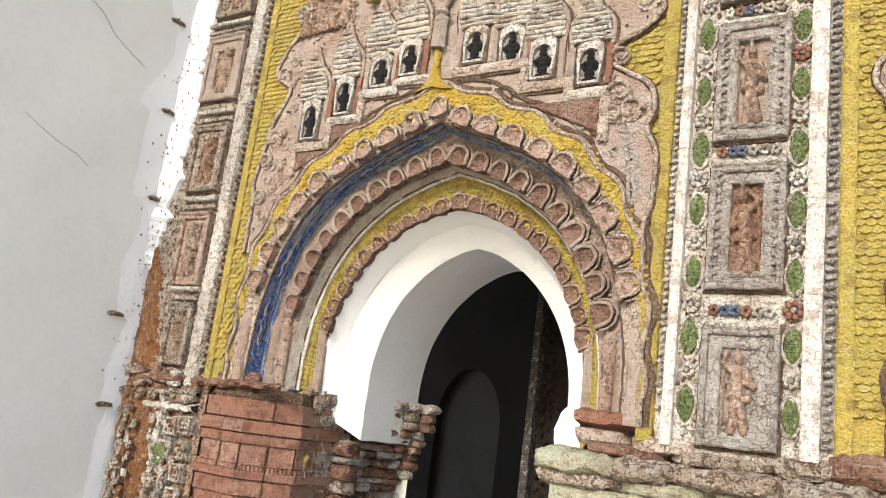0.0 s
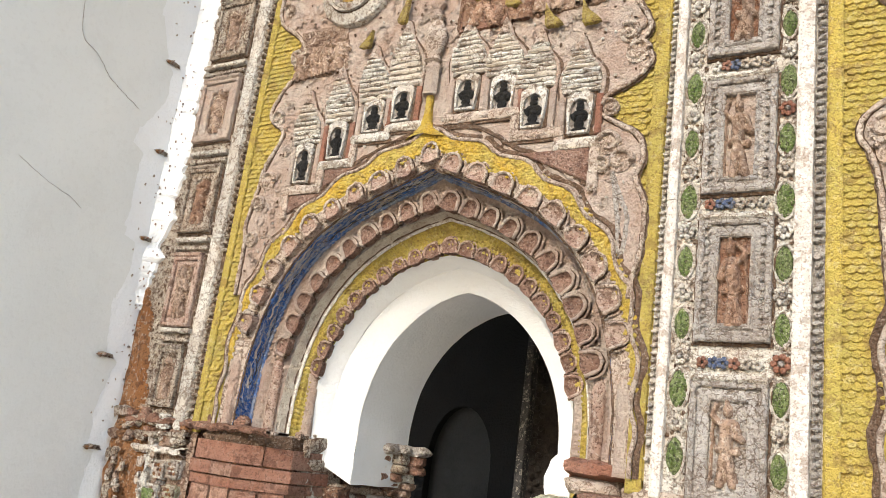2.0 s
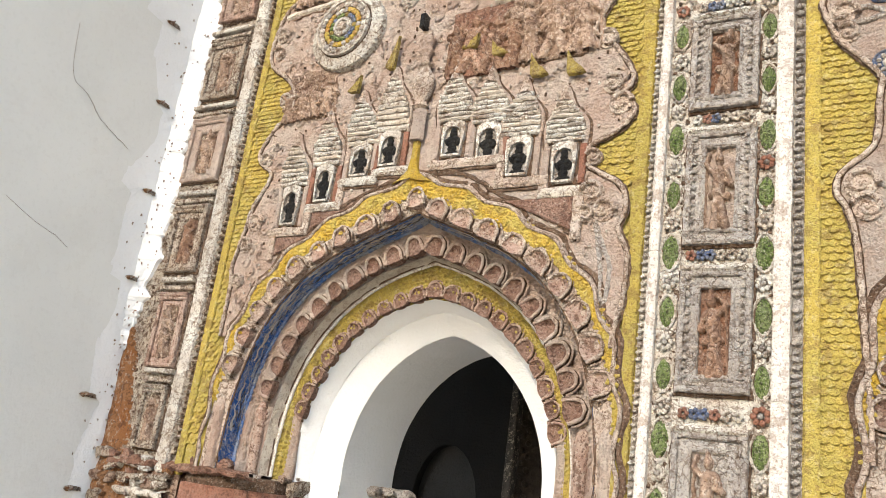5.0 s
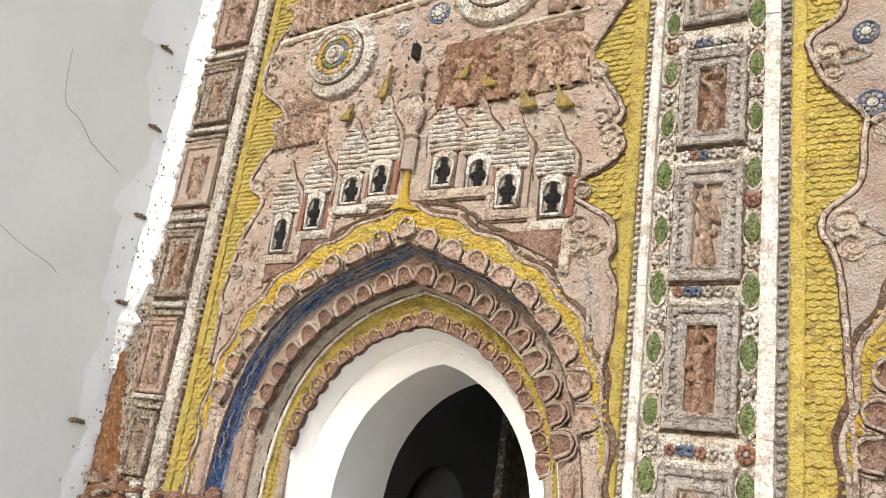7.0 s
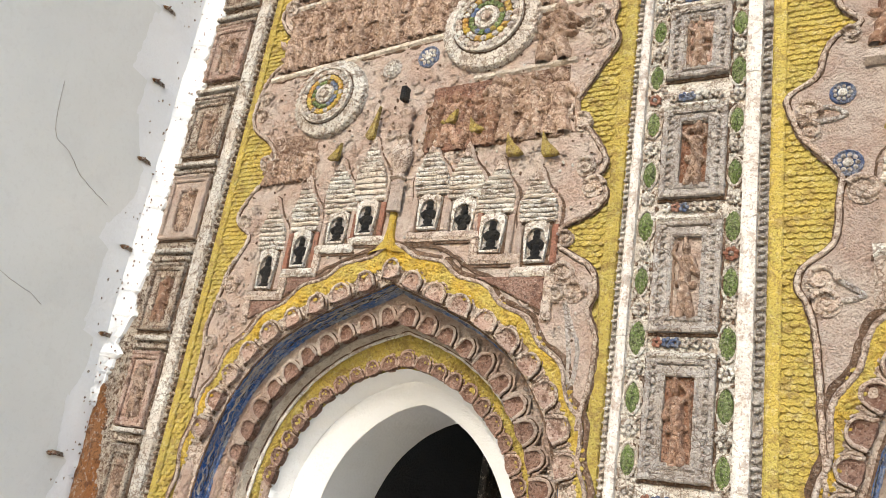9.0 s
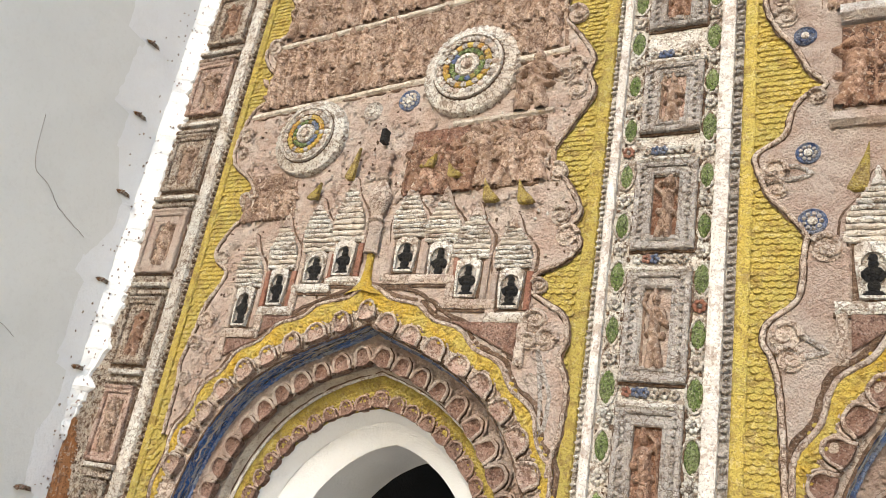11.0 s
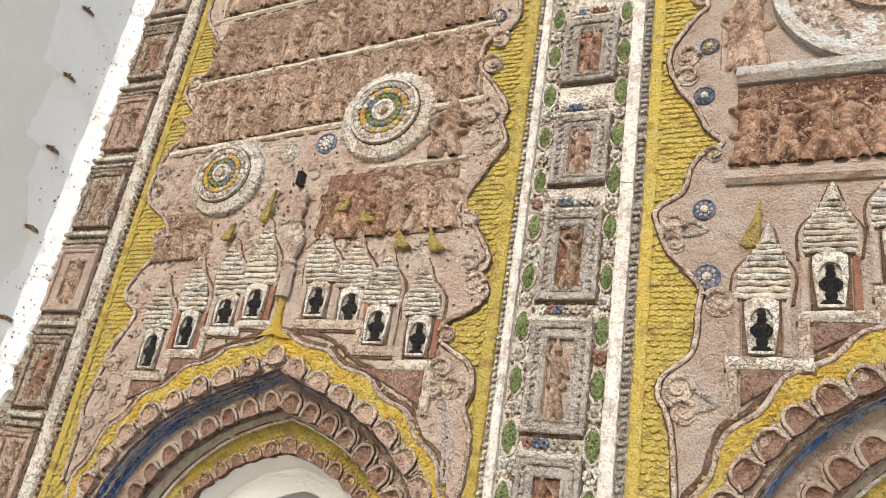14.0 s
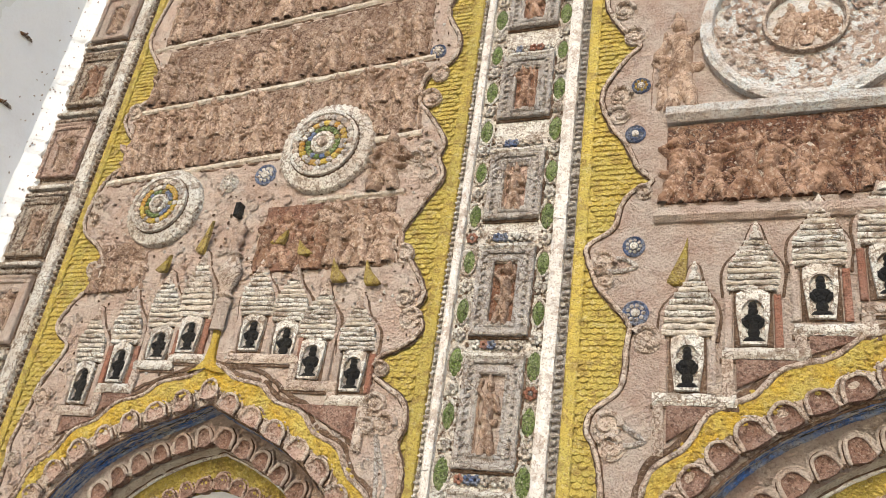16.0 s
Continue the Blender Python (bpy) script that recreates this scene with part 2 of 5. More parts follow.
    def post(self, c, prof, n=12, mat=0, turn=0.0, flat=1.0):
        """A turned upright: (radius, height)."""
        rows = [[(c[0] + r * math.cos(turn + 2 * math.pi * k / n), c[1] + flat * r * math.sin(turn + 2 * math.pi * k / n), c[2] + z) for k in range(n)] for r, z in prof]
        return self.skin(rows, True, mat).cap(rows[0], mat).cap(rows[-1], mat)

    def rock(self, c, r, n=16, k=9, wob=0.25, mat=0, scale=30.0):
        """A blunt worn block."""
        rows = []
        for i in range(k + 1):
            a = math.pi * i / k
            row = []
            for j in range(n):
                t = 2 * math.pi * j / n
                sq = lambda v: math.copysign(abs(v) ** 0.45, v)
                p = Vector((sq(math.sin(a) * math.cos(t)) * r[0], sq(math.sin(a) * math.sin(t)) * r[1], sq(math.cos(a)) * r[2])) + Vector(c)
                row.append(tuple(p + noise.noise_vector(p * scale) * wob * min(r)))
            rows.append(row)
        return self.skin(rows, True, mat)

    def slab(self, x0, x1, z0, z1, y0, y1=0.0, wob=0.004, step=0.012, mat=0):
        """A worn block against the wall with an uneven face and soft edges."""
        nx, nz = max(3, int((x1 - x0) / step)), max(3, int((z1 - z0) / step))
        sd = rng.uniform(0, 50)
        rows = []
        for j in range(-1, nz + 2):
            row = []
            for i in range(-1, nx + 2):
                back = i in (-1, nx + 1) or j in (-1, nz + 1)
                u, v = min(max(i, 0), nx) / nx, min(max(j, 0), nz) / nz
                x, z = x0 + (x1 - x0) * u, z0 + (z1 - z0) * v
                e = (i <= 0 or i >= nx) + (j <= 0 or j >= nz)
                n = noise.noise_vector((x * 34 + sd, z * 34, sd))
                row.append((x + n.x * wob, (y1 if back else y0 + (y1 - y0) * 0.22 * min(1, e)) + (0 if back else n.y * wob * 1.3), z + n.z * wob))
            rows.append(row)
        return self.skin(rows, False, mat)

    def opening(self, x0, x1, z0, z1, hole, y0, y1, mat=0):
        """A slab with an opening: hole is a closed line inside the rectangle."""
        n = len(hole)
        outer = []
        cx, cz = sum(p[0] for p in hole) / n, sum(p[1] for p in hole) / n
        for x, z in hole:
            dx, dz = x - cx, z - cz
            s = min(((x1 if dx > 0 else x0) - cx) / dx if abs(dx) > 1e-6 else 9e9, ((z1 if dz > 0 else z0) - cz) / dz if abs(dz) > 1e-6 else 9e9)
            outer.append((cx + dx * s, cz + dz * s))
        return self.skin([[(x, y1, z) for x, z in outer], [(x, y0, z) for x, z in outer], [(x, y0, z) for x, z in hole], [(x, y1, z) for x, z in hole]], True, mat)

    def rough(self, amount, scale=60.0):
        """Wears the whole surface unevenly."""
        out = []
        for p in self.v:
            n = noise.noise_vector(Vector(p) * scale)
            out.append((p[0] + n.x * amount, p[1] + n.y * amount, p[2] + n.z * amount))
        self.v = out
        return self

    def mesh(self, name, *materials):
        me = bpy.data.meshes.new(name)
        me.from_pydata(self.v, [], self.f)
        for m in materials:
            me.materials.append(m)
        me.polygons.foreach_set("material_index", self.m)
        return me


def part(name, m, material, parent=None, label="", at=None, smooth=False, kind=""):
    materials = material if isinstance(material, (tuple, list)) else (material,)
    me = m.mesh(name, *materials) if isinstance(m, M) else m
    if smooth:
        me.polygons.foreach_set("use_smooth", [True] * len(me.polygons))
    ob = new(name, me)
    if parent:
        ob.parent = parent
    if at is not None:
        ob.matrix_basis = at if isinstance(at, Matrix) else Matrix.Translation(at)
    return tagged(ob, label, kind=kind)


def thing(name, label, category, group="", kind="", at=(0, 0, 0)):
    ob = new(name)
    ob.location = at
    ob.empty_display_size = 0.05
    return tagged(ob, label, category, group, kind)


def spline(pts, per=6):
    """A smooth line through the points."""
    out = []
    p = [pts[0], *pts, pts[-1]]
    for i in range(1, len(p) - 2):
        for k in range(per):
            t = k / per
            out.append(tuple(0.5 * (2 * b + (c - a) * t + (2 * a - 5 * b + 4 * c - d) * t * t + (3 * b - a - 3 * c + d) * t ** 3)
                             for a, b, c, d in zip(p[i - 1], p[i], p[i + 1], p[i + 2])))
    out.append(tuple(pts[-1]))
    return out


# ---------------------------------------------------------------- the arches


class Arch:
    """A pointed arch from one half curve and straight feet."""

    def __init__(self, ax, half, foot):
        self.ax, self.half, self.foot = ax, half, foot

    def line(self, n=80, foot=None):
        """From the left foot over the apex to the right foot, evenly spaced."""
        h = [(self.half[0][0], self.foot if foot is None else foot), *self.half]
        pts = [(self.ax - w, z) for w, z in h] + [(self.ax + w, z) for w, z in reversed(h[:-1])]
        d = [0]
        for a, b in zip(pts, pts[1:]):
            d.append(d[-1] + math.dist(a, b))
        return [(float(np.interp(s, d, [p[0] for p in pts])), float(np.interp(s, d, [p[1] for p in pts]))) for s in np.linspace(0, d[-1], n)]

    def inside(self, x, z):
        w = abs(x - self.ax)
        if w > max(p[0] for p in self.half):
            return False
        zs = [p[1] for p in self.half if p[0] >= w]
        return z < (max(zs) if zs else self.half[-1][1])

    def toward(self, other, f):
        return Arch(self.ax, [(a[0] + (b[0] - a[0]) * f, a[1] + (b[1] - a[1]) * f) for a, b in zip(self.half, other.half)], self.foot)


def orders(ax, zb, s, foot):
    """The nested curves of one doorway, from the outer band inwards: band edge, lobe row, blue edge, order edge, fillet, plaster edge, soffit."""
    def c(w, k1, a, m, za):
        p = [(w, 1.72), (w, 1.72 + k1), (a, za - a * m), (0, za)]
        pts = []
        for i in range(121):
            t = i / 120
            u = 1 - t
            b = (u ** 3, 3 * u * u * t, 3 * u * t * t, t ** 3)
            pts.append((sum(k * q[0] for k, q in zip(b, p)), sum(k * q[1] for k, q in zip(b, p))))
        d = [0]
        for q, r in zip(pts, pts[1:]):
            d.append(d[-1] + math.dist(q, r))
        return Arch(ax, [(float(np.interp(f, d, [q[0] for q in pts])) * s, zb + (float(np.interp(f, d, [q[1] for q in pts])) - 1.70) * s)
                         for f in np.linspace(0, d[-1], 41)], foot)
    return [c(0.824, 0.401, 0.86, 0.31, 2.794), c(0.819, 0.792, 0.426, 0.519, 2.735), c(0.755, 0.785, 0.235, 0.55, 2.662), c(0.640, 0.71, 0.05, 0.575, 2.532),
            c(0.622, 0.701, 0.045, 0.591, 2.517), c(0.555, 0.36, 0.33, 0.13, 2.385), c(0.433, 0.33, 0.19, 0.16, 2.280)]


BAYS = [orders(-0.18, 1.70, 1.0, 1.66), orders(2.24, 1.72, 1.18, 1.56)]
BAYS[0][6].foot, BAYS[0][5].foot = 1.50, 1.56
SCALE = [1.0, 1.18]
# depths: lobe row, order face, order edge, fillet, plaster edge, soffit front, soffit back
LOBE, FACE, LIP, FILLET, PLAST, FRONT, BACK = 0.015, 0.098, 0.128, 0.185, 0.222, 0.38, 0.75
ZTOP = 5.4


def band(a, b, ya, yb, n=160, steps=1, lump=0.0):
    m = M()
    la, lb = a.line(n), b.line(n)
    rows = []
    for k in range(steps + 1):
        f = k / steps
        rows.append([(p[0] + (q[0] - p[0]) * f, ya + (yb - ya) * f + lump * noise.noise((p[0] * 9, p[1] * 9, f * 3)), p[1] + (q[1] - p[1]) * f) for p, q in zip(la, lb)])
    return m.skin(rows)


def cusp_mesh(r, egg, rim, tall=1.25, seed=0, fat=0.17):
    """A cusp: a hollow round-headed scoop inside a raised rim, open downwards (-z)."""
    m = M()
    out, n = [], 22
    for k in range(n):
        a = math.pi * (k / (n - 1)) * 1.0
        out.append((math.cos(a), tall * math.sin(a)))
    low = [(-1.0, -0.4), (-0.93, -0.75), (-0.45, -0.88), (0.0, -0.9), (0.45, -0.88), (0.93, -0.75), (1.0, -0.4)]
    loop = out + low
    deep = r * 0.56
    rows = []
    for f in (1.0, 0.93, 0.8, 0.62, 0.42, 0.2, 0.04):
        row = []
        for x, z in loop:
            px, pz = x * f, z * f + 0.05 * (1 - f)
            up = min(1.0, max(0.0, (pz + 0.75) / 1.1))
            row.append((px * r, -r * 0.62 + deep * (1 - f ** 2.6) * (0.45 + 0.55 * up), pz * r))
        rows.append(row)
    m.skin([[(x * r * 1.02, 0.012, z * r * 1.02) for x, z in loop], rows[0]], True)
    m.skin(rows, True).cap(rows[-1])
    arc = [(math.cos(t), tall * math.sin(t)) for t in np.linspace(0, math.pi, 15)]
    arc = [(1.10, -0.70), (1.04, -0.35)] + arc + [(-1.04, -0.35), (-1.10, -0.70)]
    # dark flat arc behind the rim, crevice shade in its colour
    m.tube([(x * r * 1.22, -r * 0.18, z * r * 1.20) for x, z in arc], r * 0.17, 5, mat=2, flat=0.5)
    m.tube([(x * r * 1.04, -r * 0.56, z * r * 1.03) for x, z in arc], r * fat, 6, mat=1)
    m.tube([(x * r * 1.38, -r * 0.22, z * r * 1.32) for x, z in arc[1:-1]], r * fat * 0.8, 6, mat=1)
    m.v = [tuple(Vector(p) + noise.noise_vector(Vector(p) * 1.5 / r + Vector((seed * 5, 0, 0))) * r * 0.13) for p in m.v]
    me = m.mesh("cusp", egg, rim, GRIME_SHADE)
    me.polygons.foreach_set("use_smooth", [True] * len(me.polygons))
    return me


def along(curve, n, foot=None):
    """Places with the outward direction, evenly along an arch."""
    ln = curve.line(n * 4 + 1, foot)
    for i in range(n):
        k = i * 4 + 2
        (x0, z0), (x1, z1) = ln[k - 1], ln[k + 1]
        yield ln[k][0], ln[k][1], math.atan2(-(z1 - z0), x1 - x0)


# relief sprinkled over a ground: small raised scales in rows
def scales(m, inside, x0, x1, z0, z1, w=0.026, h=0.0085, y=0.0, mat=0):
    row = 0
    z = z0
    while z < z1:
        x = x0 + (w / 2 if row % 2 else 0)
        while x < x1:
            if inside(x, z) and rng.random() > 0.05:
                a, q = w * rng.uniform(0.50, 0.56), h * rng.uniform(0.55, 1.25)
                jx, jz = rng.uniform(-0.0015, 0.0015), rng.uniform(-0.0015, 0.0015)
                n = len(m.v)
                low = [(-1.0, -0.10), (-0.62, -0.48), (0.0, -0.68), (0.62, -0.48), (1.0, -0.10)]
                m.v.extend([(x - a + jx, y, z + a + jz), (x + jx, y - q * 0.15, z + a + jz), (x + a + jx, y, z + a + jz)])
                m.v.extend((x + u * a + jx, y - q * (1.0 - 0.35 * abs(u)), z + v * a + jz) for u, v in low)
                m.v.extend((x + u * a * 0.96 + jx, y + 0.002, z + v * a - 0.0035 + jz) for u, v in low)
                for f in ((0, 3, 4, 1), (1, 4, 5), (1, 5, 6), (1, 6, 7, 2), (3, 8, 9, 4), (4, 9, 10, 5), (5, 10, 11, 6), (6, 11, 12, 7)):
                    m.f.append(tuple(n + i for i in f))
                    m.m.append(mat)
            x += w
        z += w * 0.78
        row += 1


# outlines of the pink fields: x by height
LEFT_A = [(-1.03, 2.0), (-1.03, 2.37), (-1.045, 2.466), (-1.014, 2.614), (-0.998, 2.715), (-0.955, 2.79), (-0.934, 2.867), (-1.025, 2.95), (-0.975, 3.06), (-0.884, 3.18),
          (-0.933, 3.30), (-1.063, 3.40), (-1.083, 3.52), (-1.031, 3.68), (-0.915, 3.75), (-0.905, 3.82), (-1.03, 3.93), (-1.058, 4.025), (-0.94, 4.11), (-0.905, 4.20),
          (-1.0, 4.33), (-1.09, 4.48), (-1.06, 4.7), (-1.0, 5.0)]
RIGHT_A = [(0.60, 2.0), (0.605, 2.195), (0.629, 2.319), (0.633, 2.462), (0.598, 2.55), (0.618, 2.612), (0.601, 2.69), (0.535, 2.735), (0.462, 2.79), (0.487, 2.843),
           (0.59, 2.90), (0.624, 2.96), (0.588, 3.02), (0.612, 3.087), (0.527, 3.225), (0.468, 3.27), (0.485, 3.335), (0.548, 3.442), (0.61, 3.56), (0.585, 3.65),
           (0.593, 3.728), (0.505, 3.865), (0.463, 3.92), (0.47, 4.04), (0.57, 4.113), (0.593, 4.224), (0.52, 4.4), (0.60, 4.6), (0.60, 5.0)]
LEFT_B = [(1.29, 2.0), (1.266, 2.434), (1.242, 2.566), (1.214, 2.62), (1.225, 2.68), (1.309, 2.76), (1.321, 2.887), (1.327, 2.965), (1.271, 3.039), (1.222, 3.10),
          (1.19, 3.18), (1.18, 3.246), (1.262, 3.306), (1.283, 3.392), (1.319, 3.445), (1.385, 3.485), (1.334, 3.546), (1.292, 3.643), (1.239, 3.72), (1.20, 3.82),
          (1.206, 3.90), (1.278, 4.02), (1.325, 4.08), (1.262, 4.158), (1.195, 4.297), (1.22, 4.45), (1.3, 4.6), (1.22, 5.0)]


def edge_at(side):
    line = spline(side, 5)
    zs, xs = [p[1] for p in line], [p[0] for p in line]
    return lambda z: float(np.interp(z, zs, xs))


xl_a, xr_a, xl_b = edge_at(LEFT_A), edge_at(RIGHT_A), edge_at(LEFT_B)
xr_b = lambda z: 4.48 - xl_b(z)

facade = thing("wall_facade", "painted terracotta temple facade wall with cusped pointed arches", "wall", kind="structure")
EDGES = ((-1.14, 0.68, xl_a, xr_a), (1.13, 3.35, xl_b, xr_b))
for (c0, c1, c2, c3, c4, c5, c6), s, (x0, x1, xl, xr) in zip(BAYS, SCALE, EDGES):
    foot = c0.foot
    # yellow ground
    m = M()
    ln = c0.line(120)
    m.skin([[(x0, 0, foot), *[(x, 0, z) for x, z in ln], (x1, 0, foot)],
            [(x0, 0, ZTOP), *[(min(max(x, x0), x1), 0, ZTOP) for x, z in ln], (x1, 0, ZTOP)]])
    part("yellow_ground", m, YELLOW, facade, "yellow ochre ground behind the carved field")
    # raised scales on the ground
    m = M()
    scales(m, lambda x, z: x < xl(z) - 0.012 and not c0.inside(x, z), x0 + 0.05, x0 + 0.30, 1.75, 4.75, y=-0.001)
    if s == 1:
        scales(m, lambda x, z: x > xr(z) + 0.012 and not c0.inside(x, z), x1 - 0.26, x1 - 0.055, 1.75, 4.75, y=-0.001)
    part("yellow_scales", m, YELLOW, facade, kind="stuff")
    # plain yellow edge strips
    for a, b in ((x0 + 0.004, x0 + 0.042), (x1 - 0.05, x1 - 0.004)):
        part("yellow_strip", M().plate(a, b, 1.62, ZTOP, -0.012, 0.01, 0.004), YELLOW, facade)
    # carved pink field
    m = M()
    nz, nx = 250, 150
    zs = np.linspace(2.17 if s == 1 else 1.75, 4.95, nz)
    rows = [[(xl(z) + (xr(z) - xl(z)) * k / nx, z) for k in range(nx + 1)] for z in zs]
    idx = {}
    for j in range(nz - 1):
        for k in range(nx):
            q = [(j, k), (j, k + 1), (j + 1, k + 1), (j + 1, k)]
            if any(c0.inside(rows[a][b][0], rows[a][b][1] + 0.01) for a, b in q):
                continue
            face = []
            for a, b in q:
                if (a, b) not in idx:
                    x, z = rows[a][b]
                    out = b in (0, nx)
                    idx[(a, b)] = len(m.v)
                    k1 = 1.0 if s == 1 and z > 2.9 else 0.45
                    h = k1 * (0.006 * noise.noise((x * 16, z * 16, 1.0)) + 0.008 * noise.noise((x * 42, z * 42, 2.0)))
                    m.v.append((x, 0.0 if out else -0.014 + h, z))
                face.append(idx[(a, b)])
            m.f.append(tuple(face))
            m.m.append(0)
    part("pink_field", m, PINK, facade, "pink limewashed carved field with a curling outline")
    # its rim
    for side, keep in ((xl, 1), (xr, 1 if s == 1 else 0)):
        if not keep:
            continue
        pts = [(side(z) + 0.002 * noise.noise((z * 30, 0, 0)), -0.019, z) for z in np.linspace(2.17 if s == 1 else 1.9, 4.75, 260)]
        # wider dark tube under the rim paints its crevice shade
        part("rim_bed", M().tube([(x, -0.011, z) for x, y, z in pts], 0.0125, 6, flat=0.45).rough(0.004, 40), GRIME_SHADE, facade)
        part("field_rim", M().tube(pts, 0.0078, 6).rough(0.004, 70), PINK_PALE, facade, "pale raised rim", smooth=True)
    # outer yellow band, dipping between the lobes
    wavy = Arch(c0.ax, [(w + 0.010 * s * math.sin(k * 1.15), z + 0.008 * s * math.sin(k * 1.15)) for k, (w, z) in enumerate(c0.half)], foot)
    m = band(wavy, wavy, 0.004, -0.022, 200).add(band(wavy, c1, -0.022, -0.010, 200, 4, 0.006))
    part("lobe_ground", band(c1, c2, -0.010, LOBE, 200, 4, 0.004), PINK_PALE, facade)
    part("yellow_band", m, GOLD, facade, "golden yellow scalloped arch band")
    m = M()
    for f in (0.12, 0.3, 0.5, 0.72, 0.95):
        for x, z, a in along(c0.toward(c1, f), int(120 * s)):
            if z < 1.9 or rng.random() < 0.12:
                continue
            j = rng.uniform(-0.006, 0.006) * s
            m.blob((x + math.sin(a) * j, -0.019 + f * 0.008, z + math.cos(a) * j), (0.011, 0.007, 0.007), 6, 4, 0, 0.5, rng.uniform(-0.6, 0.6))
    part("band_leaves", m, GOLD, facade, kind="stuff")
    # dark line round the band: grime with painted crevice shade
    part("band_bed", M().tube([(x, -0.012, z) for x, z in Arch(c0.ax, [(w + 0.014, z + 0.014) for w, z in wavy.half], foot).line(200)], 0.011 * s, 6, flat=0.6).rough(0.005, 35), GRIME_SHADE, facade)
    part("band_edge", M().tube([(x, -0.022, z) for x, z in wavy.line(200)], 0.0075 * s, 6).rough(0.003, 45), PINK_PALE, facade, smooth=True)
    # blue reveal and the stepped orders
    part("blue_reveal", band(c2, c2, LOBE - 0.004, FACE + 0.006, 220, 6).rough(0.006, 25), BLUE, facade, "flaking blue painted arch reveal")
    ln = c2.toward(c3, 0.025).line(420)
    for mt, count in ((WHITE_BLUE, 60), (GREY_DARK, 22), (BLUE_PALE, 60), (LIME, 16)):
        m = M()
        for k in range(count):
            i, n, y = rng.randrange(10, 370), rng.randrange(6, 34), rng.uniform(LOBE + 0.006, FACE - 0.006)
            m.tube([(x + rng.uniform(-0.0015, 0.0015), y + 0.004 * math.sin(j * 0.7 + k), z) for j, (x, z) in enumerate(ln[i:i + n])], rng.uniform(0.0016, 0.0038), 4, True, flat=2.0)
        part("paint_streaks", m, mt, facade, kind="stuff")
    part("blue_lip", M().tube([(x, LOBE, z) for x, z in c2.line(160)], 0.0045 * s, 5).rough(0.004, 40), GRIME_SHADE, facade)
    edge = c2.toward(c3, 0.06)
    part("blue_edge", M().tube([(x, FACE - 0.002, z) for x, z in edge.line(160)], 0.008 * s, 6).rough(0.003, 40), (BLUE_PALE,), facade, smooth=True)
    part("pink_order", band(c2, c3, FACE, LIP, 220, 6, 0.006), PINK, facade, "pink arch order with beads and cusps")
    m = M()
    for k, f in enumerate((0.14, 0.27, 0.40, 0.53, 0.66, 0.79)):
        for x, z, a in along(c2.toward(c3, f), int(105 * s)):
            m.blob((x + rng.uniform(-0.004, 0.004) + 0.011 * (k % 2), FACE + (LIP - FACE) * f, z + rng.uniform(-0.004, 0.004)), (0.0085, 0.009, 0.0075), 6, 4, 0, 0.4)
    part("order_beads", m, PINK, facade, kind="stuff")
    part("fillet_reveal", band(c3, c4, LIP, FILLET, 200, 5, 0.004).rough(0.004, 30), LIME, facade, "pale worn splay beside the fillet")
    # dark line beside the fillet, shade of the crease in the colour
    part("fillet_bed", M().tube([(x, FILLET - 0.014, z) for x, z in c3.toward(c4, 0.55).line(160)], 0.005 * s, 6).rough(0.003, 35), GRIME_SHADE, facade)
    part("white_fillet", M().tube([(x, FILLET - 0.004, z) for x, z in c4.line(160)], 0.0075 * s, 6).rough(0.003, 40), WHITE_CLEAN, facade, "white fillet", smooth=True)
    part("yellow_order", band(c4, c5, FILLET, PLAST, 200, 5, 0.004), YELLOW, facade, "yellow arch order with raised dots")
    m = M()
    for k, f in enumerate((0.12, 0.26, 0.40, 0.54, 0.68)):
        for x, z, a in along(c4.toward(c5, f), int(120 * s)):
            m.blob((x + 0.008 * (k % 2), FILLET + (PLAST - FILLET) * f, z), (0.0075, 0.008, 0.0065), 6, 4, 0, 0.4)
    part("order_dots", m, YELLOW, facade, kind="stuff")
    mid = c5.toward(c6, 0.30)
    ragged = Arch(c5.ax, [(w + 0.006 * noise.noise((w * 40, z * 40, 1.0)), z + 0.006 * noise.noise((w * 40, z * 40, 5.0))) for w, z in c5.half], c5.foot)
    part("plaster_reveal", band(ragged, mid, PLAST - 0.006, PLAST + 0.075, 200, 4, 0.004), PLASTER, facade, "white plaster arch lining", smooth=True)
    part("plaster_face", band(mid, c6, PLAST + 0.075, FRONT, 160, 4, 0.004), PLASTER, facade, smooth=True)
    part("soffit", band(c6, c6, FRONT, BACK, 160, 8, 0.004).rough(0.003, 14), PLASTER, facade, smooth=True)
    # cusps, each a piece of its own
    big = s > 1
    for r, egg, rim, tall, fat, curve, count, y, ft in ((0.036, (PINK_DEEP, EGG)[big], PINK_PALE, 1.05, 0.16, c1.toward(c2, 0.42), (25, 35)[big], 0.000, 1.98),
                                                        (0.034, EGG, PINK, 1.15, 0.17, c2.toward(c3, 0.74), (26, 31)[big], LIP - 0.026, 1.96),
                                                        (0.028, EGG, PINK_DEEP, 1.15, 0.15, c4.toward(c5, 0.80), (27, 32)[big], PLAST - 0.012, 1.94)):
        kinds = [cusp_mesh(r * (1.0, 1.04)[big], egg, rim, tall, k, fat) for k in range(6)]
        for x, z, a in along(curve, count):
            if z < ft - 0.03:
                continue
            part("cusp", rng.choice(kinds), (), facade, at=Matrix.Translation((x, y + rng.uniform(-0.003, 0.003), z)) @ Matrix.Rotation(a + rng.uniform(-0.1, 0.1), 4, "Y") @ Matrix.Diagonal((rng.uniform(0.88, 1.12), 1, rng.uniform(0.88, 1.1), 1)))
